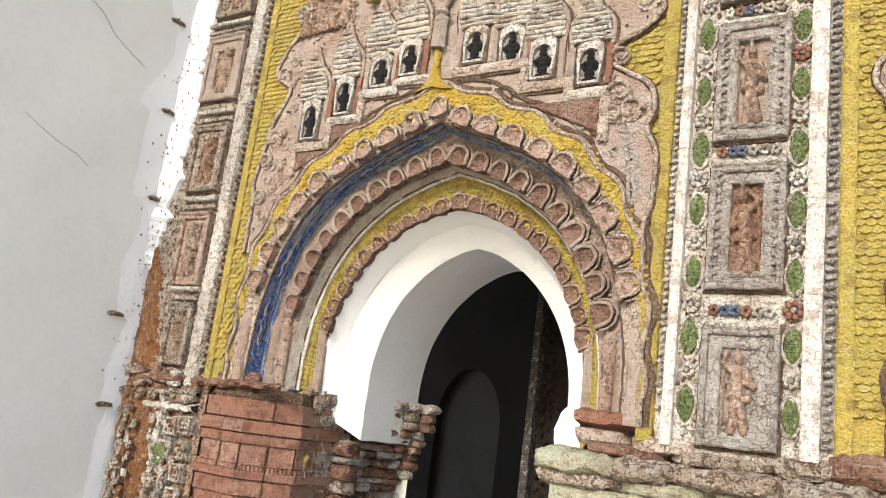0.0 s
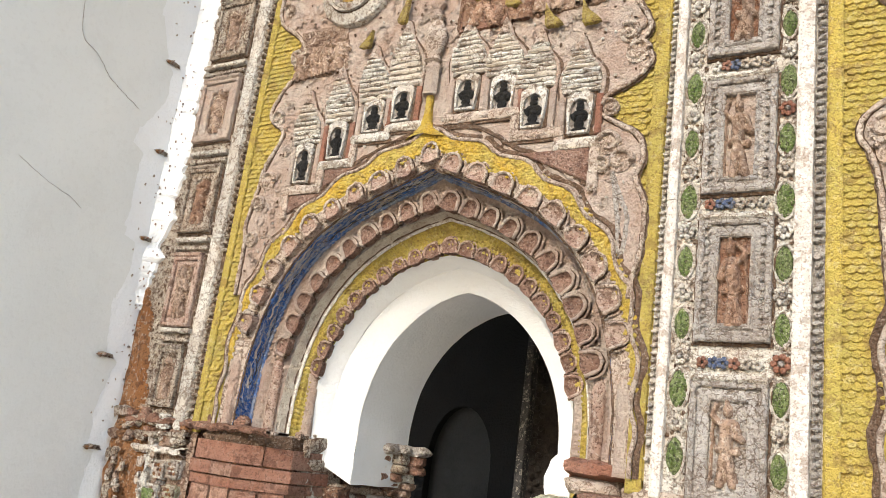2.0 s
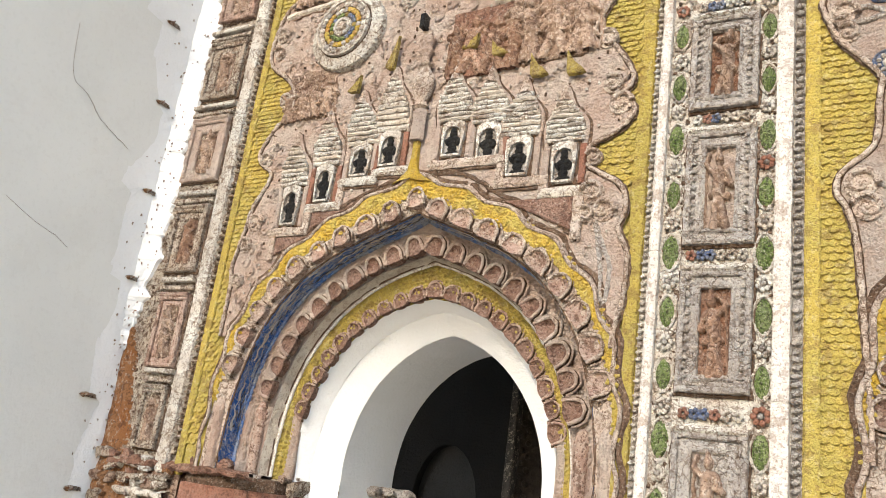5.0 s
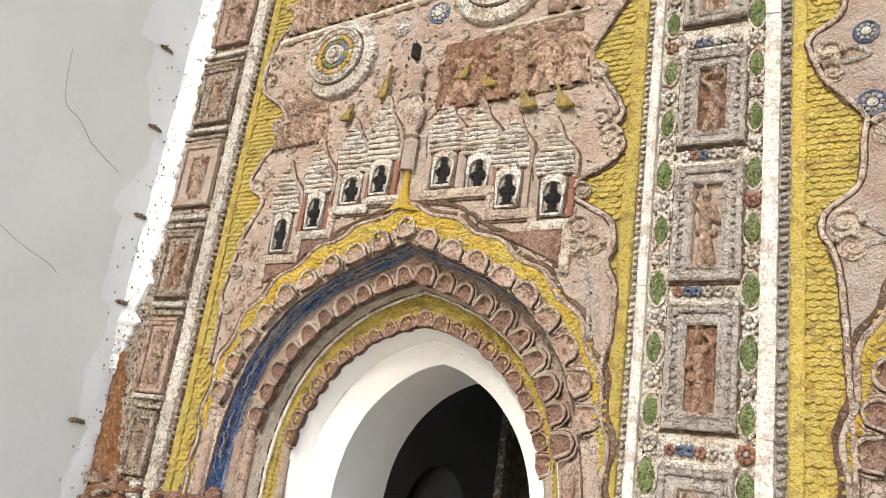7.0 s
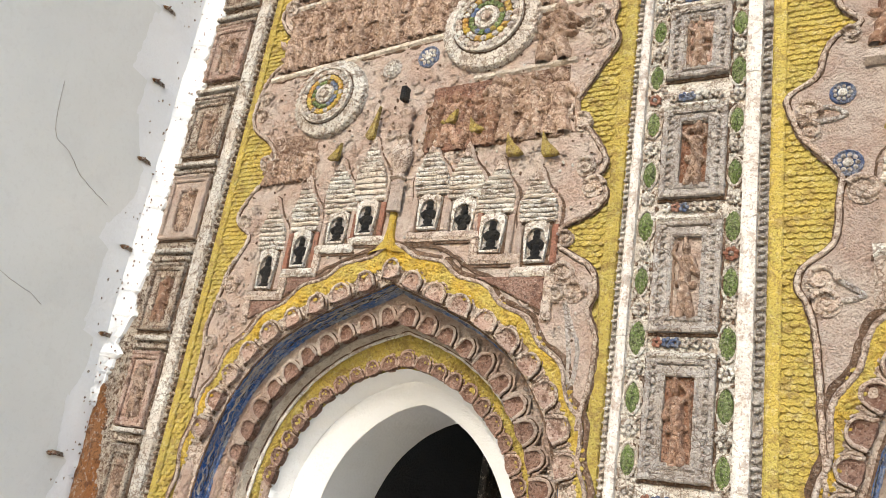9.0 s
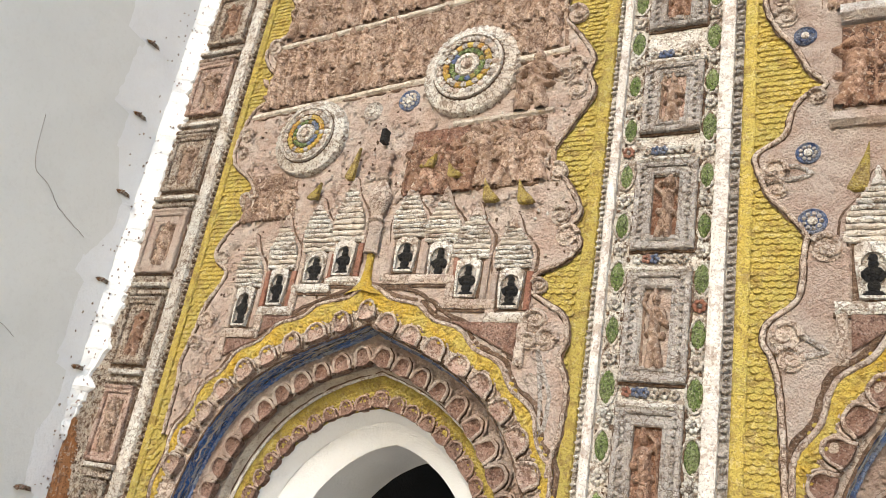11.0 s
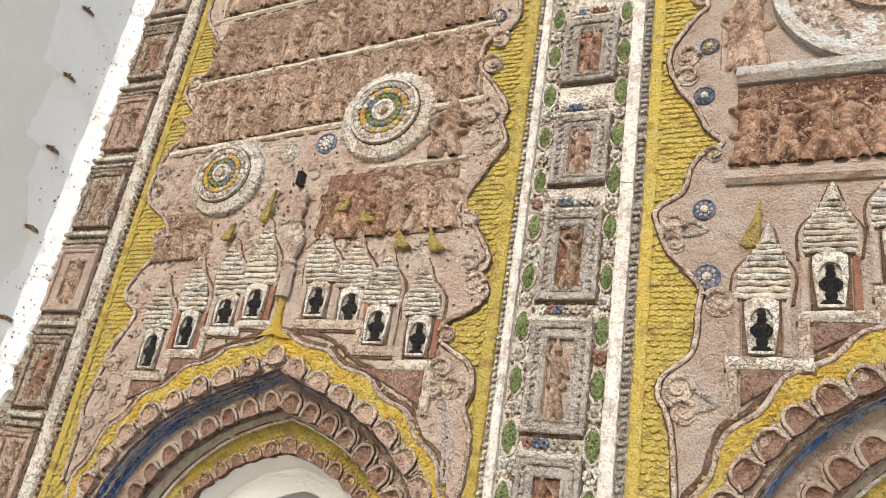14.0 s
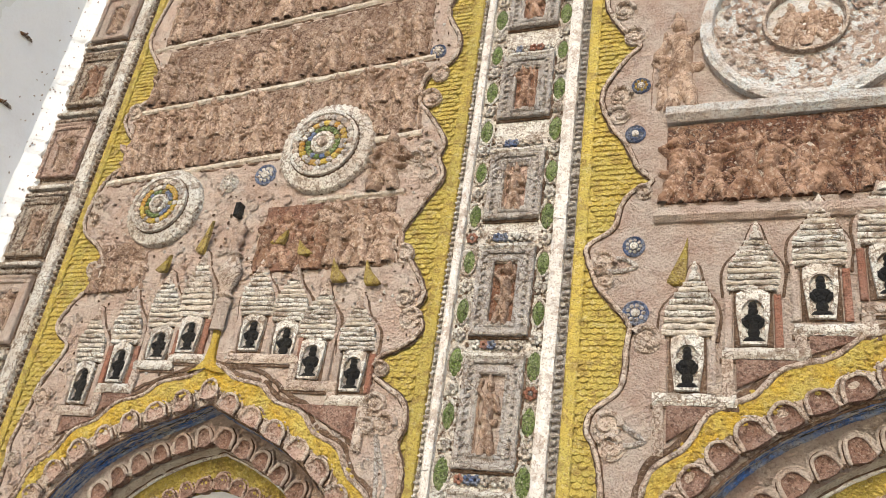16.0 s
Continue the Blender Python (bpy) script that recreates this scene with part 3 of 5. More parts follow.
    # colonnettes under the cusps
    for c, y, mt in ((c1.toward(c2, 0.5), 0.012, PINK), (c2.toward(c3, 0.25), FACE + 0.02, PINK), (c2.toward(c3, 0.75), LIP - 0.01, PINK_DEEP), (c4.toward(c5, 0.80), PLAST, PINK)):
        for sx in (-1, 1):
            x = c.ax + sx * c.half[0][0]
            part("colonnette", M().post((x, y, foot), [(0.024 * s, 0), (0.022 * s, 0.1), (0.024 * s, 0.21), (0.028 * s, 0.22), (0.026 * s, 0.24), (0.018 * s, 0.27), (0.006, 0.285)], 10).rough(0.003, 40), mt, facade, smooth=True)
    # wall body behind, on the room side
    m = M()
    ln = c6.line(120, 0.0)
    m.skin([[(x0 - 0.5, BACK, 0), *[(x, BACK, z) for x, z in ln], (x1 + 0.5, BACK, 0)], [(x0 - 0.5, BACK, ZTOP), *[(x, BACK, ZTOP) for x, z in ln], (x1 + 0.5, BACK, ZTOP)]])
    part("back_face", m, SIDE, facade)

for x0, x1 in ((-1.75, -1.14), (0.68, 1.13), (3.35, 4.3)):
    part("pilaster_ground", M().plate(x0, x1, 1.6, ZTOP, 0.0, 0.3, 0.001), WHITE if x0 > 0 else TAN, facade)
part("wall_top", M().plate(-1.75, 4.3, ZTOP, ZTOP + 0.2, -0.05, 0.75), WHITE, facade)

# ---------------------------------------------------------------- carved shapes


def plain_figure(h, seed, mats):
    """A worn low-relief carving, kept a plain shape: one mesh, thickest along its limbs."""
    q = random.Random(seed)
    s = q.choice((-1, 1))
    sway = q.uniform(-0.10, 0.10)
    hip, chest, top = (s * 0.03, 0.44), (sway * 0.4, 0.68), (sway * 0.7, 0.86)
    bars = [(hip, (-0.10 + q.uniform(-0.06, 0.05), 0.03), 0.075), (hip, (0.10 + q.uniform(-0.05, 0.08), 0.03), 0.075), (hip, chest, 0.105), ((chest[0] - 0.09, chest[1] + 0.03), (chest[0] + 0.09, chest[1] + 0.03), 0.06),
            (top, (top[0], top[1] + 0.02), 0.075), (top, (top[0] + sway * 0.2, 0.97), 0.045), ((-0.14, 0.40), (0.14, 0.42), 0.05)]
    for k in (-1, 1):
        up = q.random() < 0.45
        el = (chest[0] + k * q.uniform(0.17, 0.25), 0.80 if up else 0.54)
        bars.append(((chest[0] + k * 0.11, chest[1] + 0.04), el, 0.042))
        bars.append((el, (k * q.uniform(0.0, 0.24), 0.93 if up else q.uniform(0.42, 0.66)), 0.038))
    bars.append(((s * 0.24, 0.02), (s * (0.22 + sway * 0.3), q.uniform(0.5, 0.98)), 0.022))
    nx, nz = 30, 50
    m, idx, ht = M(), {}, {}
    for j in range(nz + 1):
        for i in range(nx + 1):
            x, z = -0.34 + 0.68 * i / nx, -0.01 + 1.05 * j / nz
            w = x + 0.02 * noise.noise((x * 9, z * 9, seed)), z + 0.02 * noise.noise((x * 9, z * 9, seed + 50))
            best = 0.0
            for (ax, az), (bx, bz), r in bars:
                dx, dz = bx - ax, bz - az
                f = max(0.0, min(1.0, ((w[0] - ax) * dx + (w[1] - az) * dz) / (dx * dx + dz * dz + 1e-9)))
                d = math.hypot(w[0] - ax - f * dx, w[1] - az - f * dz)
                if d < r:
                    best = max(best, (r * r - d * d) ** 0.5 * (0.9 + 0.4 * (r < 0.05)) + 0.02)
            if best:
                best *= 1 + 0.20 * noise.noise((x * 22, z * 22, seed * 1.3)) + 0.25 * noise.noise((x * 45, z * 30, seed * 2.1))
            ht[(i, j)] = best
    for j in range(nz):
        for i in range(nx):
            c = [(i, j), (i + 1, j), (i + 1, j + 1), (i, j + 1)]
            if max(ht[k] for k in c) <= 0:
                continue
            face = []
            for k in c:
                if k not in idx:
                    idx[k] = len(m.v)
                    m.v.append(((-0.34 + 0.68 * k[0] / nx) * h, (0.012 - ht[k] * h) if ht[k] else 0.014, (-0.01 + 1.05 * k[1] / nz) * h))
                face.append(idx[k])
            m.f.append(tuple(face))
            m.m.append(0)
    me = m.mesh("carved_relief", *mats)
    me.polygons.foreach_set("use_smooth", [True] * len(me.polygons))
    return me


FIGS = [plain_figure(0.26, k, (FIGURE,)) for k in range(7)]
FIGS_RED = [plain_figure(0.26, 20 + k, (FIGURE_DARK,)) for k in range(4)]
FIGS_PALE = [plain_figure(0.26, 40 + k, (FIGURE,)) for k in range(3)]
FIGS_CLAY = [plain_figure(0.26, 60 + k, (FIGURE_DARK,)) for k in range(4)]


def place_fig(parent, x, z, h, y, kinds, wide=1.0, deep=1.1):
    q = rng.choice(kinds)
    flip = rng.choice((-1, 1))
    ob = part("carved_relief", q, (), parent, at=Matrix.Translation((x, y, z)) @ Matrix.Rotation(rng.uniform(-0.1, 0.1), 4, "Y") @ Matrix.Diagonal((flip * wide * h / 0.26, h / 0.26 * deep, h / 0.26, 1)))
    return ob


def crust(x0, x1, z0, z1, slope, amp, step=0.009, y=-0.022, scale=26.0):
    """An eroded carved ground."""
    m = M()
    nx, nz = max(4, int((x1 - x0) / step)), max(4, int((z1 - z0) / step))
    rows = []
    for j in range(nz + 1):
        row = []
        for k in range(nx + 1):
            x, z = x0 + (x1 - x0) * k / nx, z0 + (z1 - z0) * j / nz
            edge = j in (0, nz) or k in (0, nx)
            n1 = noise.noise((x * scale, z * scale * 0.55, 4.0))
            n2 = noise.noise((x * scale * 2.6, z * scale * 2.0, 7.0))
            row.append((x, 0.0 if edge else y - amp * max(-0.35, n1) - amp * 0.5 * n2, z + slope * (x - x0)))
        rows.append(row)
    return m.skin(rows)


def ledge(x0, x1, z0, z1, h=0.026, d=0.05):
    """A worn string course from one end to the other."""
    n = 40
    m = M()
    prof = [(0.0, -h * 0.5), (-d * 0.6, -h * 0.5), (-d, -h * 0.2), (-d, h * 0.3), (-d * 0.7, h * 0.5), (0.0, h * 0.55)]
    m.skin([[(x0 + (x1 - x0) * k / n, y, z0 + (z1 - z0) * k / n + dz) for y, dz in prof] for k in range(n + 1)])
    return m.rough(0.005, 40)


# ---------------------------------------------------------------- friezes of the small bay
def frieze(x0, x1, z0, z1, slope, count, h, label, rows=1, kinds=None, mat=None, bottom=True):
    f = thing("relief_frieze", label, "relief frieze", "friezes of worn carvings", at=(0, 0, 0))
    part("ground", crust(x0, x1, z0, z1, slope, 0.006, 0.008), mat or FRIEZE, f)
    for r in range(rows):
        for k in range(count):
            x = x0 + (x1 - x0) * (k + 0.5 + rng.uniform(-0.25, 0.25)) / count
            z = z0 + (z1 - z0) * (0.04 + 0.42 * r) + slope * (x - x0) + rng.uniform(-0.01, 0.01)
            place_fig(f, x, z, h * rng.uniform(0.85, 1.1), -0.028, kinds or FIGS, rng.uniform(0.8, 1.2), 1.45)
    if bottom:
        # dark strip below the course paints the shade under it
        part("ledge_bed", ledge(x0 - 0.04, x1 + 0.04, z0 - 0.028 - 0.04 * slope, z0 - 0.028 + slope * (x1 - x0 + 0.04), 0.016, 0.016), GRIME_SHADE, f)
        part("string_course", ledge(x0 - 0.04, x1 + 0.04, z0 - 0.012 - 0.04 * slope, z0 - 0.012 + slope * (x1 - x0 + 0.04), 0.026, 0.026), LIME, f, "pale projecting string course")
    return f


frieze(-0.99, 0.46, 3.655, 4.00, 0.085, 15, 0.19, "worn brown terracotta frieze of crowded carvings above the wheels", 2)
frieze(-0.93, 0.46, 4.035, 4.38, 0.085, 11, 0.27, "eroded brown terracotta frieze with tall carvings")
frieze(-0.98, 0.47, 4.415, 4.80, 0.085, 10, 0.28, "stained brown terracotta frieze under the wall top")
frieze(-0.13, 0.17, 3.17, 3.47, 0.03, 4, 0.25, "dark brown terracotta relief crowd above the little shrines", 1, FIGS_CLAY, UMBER, False)
frieze(0.18, 0.45, 3.18, 3.48, 0.03, 3, 0.27, "brown pink terracotta dancers above the little shrines", 1, FIGS, FRIEZE, False)
frieze(-0.93, -0.66, 3.09, 3.33, 0.03, 4, 0.15, "small pink relief crowd beside the little shrines", 1, FIGS_PALE + FIGS, FRIEZE, False)
ob = thing("string_course", "short pale ledge under the large wheel", "ledge")
part("ledge_block", ledge(0.05, 0.47, 3.485, 3.505, 0.022, 0.026), LIME, ob)
for x, z, h in ((0.39, 3.51, 0.27), (0.30, 3.30, 0.17), (0.14, 3.31, 0.16)):
    ob = thing("standing_carving", "standing carved relief in brown pink terracotta", "relief", "standing carvings", at=(x, 0, z))
    place_fig(ob, 0, 0, h, -0.034, FIGS + FIGS_PALE, 1.3, 1.6)
for x, z, w, h, t in ((0.275, 3.168, 0.07, 0.10, 0), (0.414, 3.154, 0.07, 0.10, 0), (-0.023, 3.314, 0.07, 0.06, 1), (0.11, 3.266, 0.07, 0.07, 0), (-0.38, 3.33, 0.05, 0.15, 1), (-0.546, 3.215, 0.06, 0.08, 1), (1.47, 3.18, 0.065, 0.17, 1)):
    m = M()
    a, b = (-w / 2, w / 2) if not t else (w / 2, -w / 2)
    tri = spline([(a, h / 2), (a * 0.2, h * 0.05), (b, -h * 0.42), (a * 0.3, -h * 0.5), (a * 0.9, -h * 0.4), (a, h / 2)], 2)
    m.skin([[(px, 0.0, pz) for px, pz in tri], [(px * 0.95, -0.013, pz * 0.95) for px, pz in tri], [(px * 0.88 + a * 0.06, -0.017, pz * 0.88) for px, pz in tri]])
    m.cap([(px * 0.88 + a * 0.06, -0.017, pz * 0.88) for px, pz in tri])
    ob = thing("cloth_fold", "olive yellow pointed cloth fold carved in relief", "relief", "yellow cloth folds", at=(x, -0.012 if x > 1 else -0.034, z))
    part("fold", m.rough(0.004, 50), OLIVE, ob)


# ---------------------------------------------------------------- wheels, medallion, rosettes
def wheel(x, z, r):
    w = thing("wheel_boss", "white fluted wheel boss with coloured petal rings", "wheel boss", "wheel bosses", at=(x, -0.005, z))
    part("rim", M().turned((0, 0, 0), [(r, -0.01), (r, 0.018), (r * 0.985, 0.03)], 44), WHITE, w)
    m = M().turned((0, 0, 0), [(r * 0.97, 0.02), (r * 0.95, 0.038), (r * 0.74, 0.055), (r * 0.72, 0.045)], 88, None, 0.045, 1)
    part("fluting", m, WHITE, w, "white radial fluting")
    m = M().turned((0, 0, 0), [(r * 0.73, 0.04), (r * 0.72, 0.068), (r * 0.67, 0.072), (r * 0.65, 0.062), (r * 0.2, 0.062)], 40)
    part("ring", m.rough(0.002, 50), WHITE, w)
    rings = []
    for r0, r1, mt in ((0.65, 0.53, WHITE), (0.515, 0.39, GOLD), (0.375, 0.27, GREEN)):
        rings.append(part("petal_ring", M().turned((0, 0, 0), [(r * r0, 0.058), (r * (r0 - 0.02), 0.067), (r * (r1 + 0.02), 0.066), (r * r1, 0.058)], 56, None, 0.02, 1), mt, w))
    # grooves are dark discs between the rings, their shade in the colour
    part("groove", M().turned((0, 0, 0), [(r * 0.67, 0.055), (r * 0.66, 0.0645), (r * 0.25, 0.0635)], 40), GRIME_SHADE, w)
    part("groove", M().turned((0, 0, 0), [(r * 0.745, 0.04), (r * 0.74, 0.056), (r * 0.66, 0.056)], 40), GRIME_SHADE, w)
    for ring, (name, rr, n, mt, pr) in zip(rings, (("petal", 0.585, 28, (WHITE, WHITE, PINK_PALE, GREY), 0.062), ("petal", 0.445, 24, (ORANGE, ORANGE, GOLD, WHITE, GREY), 0.058), ("petal", 0.315, 18, (GREEN, GREEN, OLIVE, BLUE_SPOT), 0.052))):
        for k in range(n):
            a = 2 * math.pi * k / n
            part(name, M().blob((r * rr * math.cos(a), -0.067, r * rr * math.sin(a)), (r * pr * 1.3, 0.005, r * pr * 1.1), 7, 4, 0, 0.3), rng.choice(mt), ring, smooth=True)
    part("hub_ring", M().turned((0, 0, 0), [(r * 0.26, 0.055), (r * 0.23, 0.074), (r * 0.16, 0.077), (r * 0.14, 0.067)], 26, None, 0.05, 1), WHITE, w)
    part("hub", M().turned((0, 0, 0), [(r * 0.11, 0.06), (r * 0.10, 0.082), (r * 0.05, 0.086)], 14), PINK_PALE, w)


wheel(-0.645, 3.485, 0.185)
wheel(0.09, 3.725, 0.212)


def rosette(x, z, r, ring, core):
    w = thing("rosette", "small round rosette with a painted ring of petals", "rosette", "small rosettes", at=(x, -0.012, z))
    part("disc", M().turned((0, 0, 0), [(r, -0.01), (r, 0.008), (r * 0.9, 0.013), (r * 0.78, 0.006)], 20), ring, w)
    for k in range(9):
        a = 2 * math.pi * k / 9
        part("petal", M().blob((r * 0.58 * math.cos(a), -0.009, r * 0.58 * math.sin(a)), (r * 0.17, 0.006, r * 0.17), 6, 4), core, w, smooth=True)
    part("eye", M().turned((0, 0, 0), [(r * 0.36, 0.0), (r * 0.34, 0.014), (r * 0.12, 0.018)], 12), WHITE, w)


for x, z, r, ring, core in ((-0.356, 3.595, 0.045, GREY, WHITE), (-0.185, 3.625, 0.05, BLUE_SPOT, WHITE), (1.332, 3.238, 0.037, BLUE_SPOT, GREY), (1.345, 3.004, 0.042, BLUE_SPOT, GREY),
                            (1.335, 3.888, 0.034, BLUE_SPOT, ORANGE), (1.322, 3.68, 0.036, BLUE_SPOT, BLUE_SPOT), (0.505, 4.17, 0.035, BLUE_SPOT, WHITE)):
    rosette(x, z, r, ring, core)

med = thing("medallion", "large round relief medallion with a pale blue white rim", "medallion", at=(1.885, -0.004, 4.085))
part("rim", M().turned((0, 0, 0), [(0.345, -0.01), (0.345, 0.045), (0.325, 0.055), (0.305, 0.05), (0.30, 0.02)], 72).rough(0.004, 30), WHITE_BLUE, med, "pale blue white rim")
m = M()
rows = []
for i in range(24):
    r = 0.302 - 0.168 * i / 23
    rows.append([(r * math.cos(a), -0.02 - 0.012 * noise.noise((r * 60, a * 9, 0.3)) - 0.008 * noise.noise((r * 120, a * 20, 1.3)), r * math.sin(a)) for a in np.linspace(0, 2 * math.pi, 150)])
part("scroll_ring", m.skin(rows), PINK, med, "pink leaf scroll ring")
part("inner_rim", M().turned((0, 0, 0), [(0.140, 0.01), (0.138, 0.045), (0.128, 0.048), (0.122, 0.02), (0.05, 0.018)], 44), PINK_PALE, med)
for x, z, h in ((-0.07, -0.10, 0.15), (-0.02, -0.10, 0.19), (0.035, -0.10, 0.19), (0.08, -0.09, 0.14)):
    place_fig(med, x, z, h, -0.025, FIGS, 1.1)
m = M()
for k in range(70):
    a, r = rng.uniform(0, 6.28), rng.uniform(0.16, 0.285)
    m.tube([(r * math.cos(a) + 0.022 * math.cos(t) * (1 - t / 9), -0.03, r * math.sin(a) + 0.022 * math.sin(t) * (1 - t / 9)) for t in np.linspace(a, a + 4.2, 8)], 0.0045, 5)
part("scroll_leaves", m.rough(0.004, 50), PINK, med, kind="stuff")

# ---------------------------------------------------------------- miniature shrines
def shrine(x, z, w, h, tip, lean, big=False):
    """A little temple: framed niche with a dark figure, banded tower above."""
    t = thing("miniature_shrine", "small carved white temple with black idol in niche", "shrine", "row of miniature shrines", at=(x, -0.014, z))
    hw = w / 2
    fw = 0.016 if not big else 0.02
    hole = [(-hw * 0.86, 0.004), (hw * 0.86, 0.004)] + [(hw * 0.86 * math.cos(a), h * 0.66 + h * 0.27 * math.sin(a)) for a in np.linspace(0, math.pi, 9)]
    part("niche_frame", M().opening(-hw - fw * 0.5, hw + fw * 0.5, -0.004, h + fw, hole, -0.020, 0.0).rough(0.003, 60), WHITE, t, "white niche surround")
    # dark plate a little wider than the surround, painted shade at its edge
    part("frame_bed", M().plate(-hw - fw * 0.5 - 0.007, hw + fw * 0.5 + 0.007, -0.008, h + fw + 0.005, -0.005, 0.004, 0.002), GRIME_SHADE, t)
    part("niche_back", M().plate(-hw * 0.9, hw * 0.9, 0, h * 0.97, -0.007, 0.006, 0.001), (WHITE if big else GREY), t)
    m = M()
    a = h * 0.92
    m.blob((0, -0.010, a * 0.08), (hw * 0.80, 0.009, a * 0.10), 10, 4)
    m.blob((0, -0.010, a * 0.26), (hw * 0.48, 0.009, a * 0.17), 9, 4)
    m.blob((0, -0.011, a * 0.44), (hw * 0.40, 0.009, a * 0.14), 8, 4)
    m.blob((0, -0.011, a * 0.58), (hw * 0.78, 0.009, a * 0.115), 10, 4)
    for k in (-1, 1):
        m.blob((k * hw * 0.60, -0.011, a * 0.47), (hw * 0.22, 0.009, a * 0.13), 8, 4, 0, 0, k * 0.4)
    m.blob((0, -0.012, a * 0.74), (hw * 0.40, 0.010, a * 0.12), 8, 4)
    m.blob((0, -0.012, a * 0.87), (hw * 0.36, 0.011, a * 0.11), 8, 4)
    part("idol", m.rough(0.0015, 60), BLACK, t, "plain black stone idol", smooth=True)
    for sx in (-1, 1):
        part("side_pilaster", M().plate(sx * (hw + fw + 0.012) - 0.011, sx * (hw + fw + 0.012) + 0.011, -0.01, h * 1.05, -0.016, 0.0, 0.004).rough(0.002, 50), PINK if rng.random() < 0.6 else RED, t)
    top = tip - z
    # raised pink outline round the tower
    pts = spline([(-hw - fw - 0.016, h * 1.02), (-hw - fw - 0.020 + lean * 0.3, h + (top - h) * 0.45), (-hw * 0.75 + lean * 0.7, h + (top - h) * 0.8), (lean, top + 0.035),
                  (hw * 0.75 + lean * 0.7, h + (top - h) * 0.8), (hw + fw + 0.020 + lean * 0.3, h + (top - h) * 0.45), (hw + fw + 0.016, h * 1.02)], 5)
    # flat dark tube round the tower, crevice shade in its colour
    tower = part("tower", M().tube([(px * 1.05, -0.001, pz) for px, pz in pts], 0.0135, 6, flat=0.5).rough(0.002, 60), GRIME_SHADE, t)
    part("outline_moulding", M().tube([(px, -0.008, pz) for px, pz in pts], 0.0075, 6).rough(0.002, 60), PINK, tower, smooth=True)
    z0 = h + fw
    n = 9
    for k in range(n):
        f0, f1 = k / n, (k + 1) / n
        wd = (hw + fw * 1.3) * (1.20 - 0.10 * f0 - 1.45 * max(0, f0 - 0.40) ** 1.25)
        za, zb = z0 + (top - z0) * f0 * 0.9, z0 + (top - z0) * (f1 * 0.9 - 0.02)
        cx = lean * f0
        part("tower_course", M().slab(cx - wd, cx + wd, za, zb, -0.022 - 0.004 * math.sin(3.1 * f0), 0.0, 0.005, 0.007), WHITE if rng.random() < 0.7 else LIME, tower)
    part("tower_point", M().post((lean, -0.012, z0 + (top - z0) * 0.88), [(0.022, 0), (0.018, 0.02), (0.009, 0.035), (0.012, 0.045), (0.003, 0.07)], 8).rough(0.002, 60), WHITE if big else PINK_PALE, tower)


for x, z, w, h, tip, lean in ((-0.78, 2.63, 0.075, 0.15, 2.995, -0.03), (-0.625, 2.72, 0.075, 0.138, 3.08, -0.035), (-0.46, 2.815, 0.085, 0.115, 3.15, -0.045), (-0.33, 2.845, 0.08, 0.128, 3.235, -0.03),
                              (-0.05, 2.857, 0.08, 0.122, 3.19, -0.025), (0.10, 2.825, 0.08, 0.13, 3.155, -0.02), (0.225, 2.757, 0.08, 0.13, 3.09, 0.0), (0.397, 2.718, 0.075, 0.128, 3.035, -0.015)):
    shrine(x, z, w, h, tip, lean)
for x, z, w, h, tip, lean in ((1.503, 2.757, 0.075, 0.15, 3.13, 0.02), (1.69, 2.902, 0.075, 0.15, 3.265, 0.015), (1.878, 2.985, 0.075, 0.148, 3.35, 0.01), (2.06, 3.05, 0.075, 0.148, 3.42, 0.01), (2.25, 3.09, 0.075, 0.148, 3.46, 0)):
    shrine(x, z, w, h, tip, lean, True)


# stepped white ledges under the shrines
def stairway(runs, label):
    t = thing("stepped_ledge", label, "ledge", "stepped ledges")
    for x0, x1, z, drop in runs:
        # dark strip under each step, the shade below it as colour
        part("step_bed", M().plate(x0 - 0.006, x1 + 0.006, z - 0.046, z - 0.03, -0.022, 0.0, 0.002), GRIME_SHADE, t)
        part("step", M().slab(x0, x1, z - 0.036, z, -0.036), WHITE if rng.random() < 0.6 else PINK_PALE, t)
        if drop:
            part("riser", M().slab(*((x0, x0 + 0.032) if drop > 0 else (x1 - 0.032, x1)), z - 0.034 - abs(drop), z - 0.032, -0.033), PINK_PALE, t)


stairway(((-0.40, -0.22, 2.838, 0.03), (-0.555, -0.37, 2.808, 0.096), (-0.70, -0.525, 2.712, 0.097), (-0.86, -0.67, 2.615, 0.10)), "white stepped ledge rising towards the arch point")
stairway(((-0.13, 0.175, 2.842, -0.094), (0.143, 0.345, 2.748, -0.05), (0.313, 0.475, 2.70, -0.15)), "white stepped ledge falling beside the arch")
stairway(((1.405, 1.64, 2.745, 0.15), (1.60, 1.84, 2.89, 0.145), (1.80, 2.02, 2.965, 0.075), (1.98, 2.2, 3.03, 0.065)), "pale stepped ledge above the larger arch")

# baluster on the arch point
ob = thing("baluster_finial", "slender turned terracotta baluster above the arch point", "finial", at=(-0.208, -0.034, 2.80))
leaf = spline([(-0.085, -0.035), (-0.035, 0.0), (-0.016, 0.05), (-0.010, 0.15), (0.010, 0.15), (0.016, 0.05), (0.035, 0.0), (0.085, -0.035), (0.0, -0.02)], 4)
m = M().skin([[(x, 0.03, z) for x, z in leaf], [(x, 0.006, z) for x, z in leaf], [(x * 0.8, 0.0, z * 0.96) for x, z in leaf]])
part("point", m.cap([(x * 0.8, 0.0, z * 0.96) for x, z in leaf]).rough(0.004, 50), GOLD, ob, "yellow ogee point")
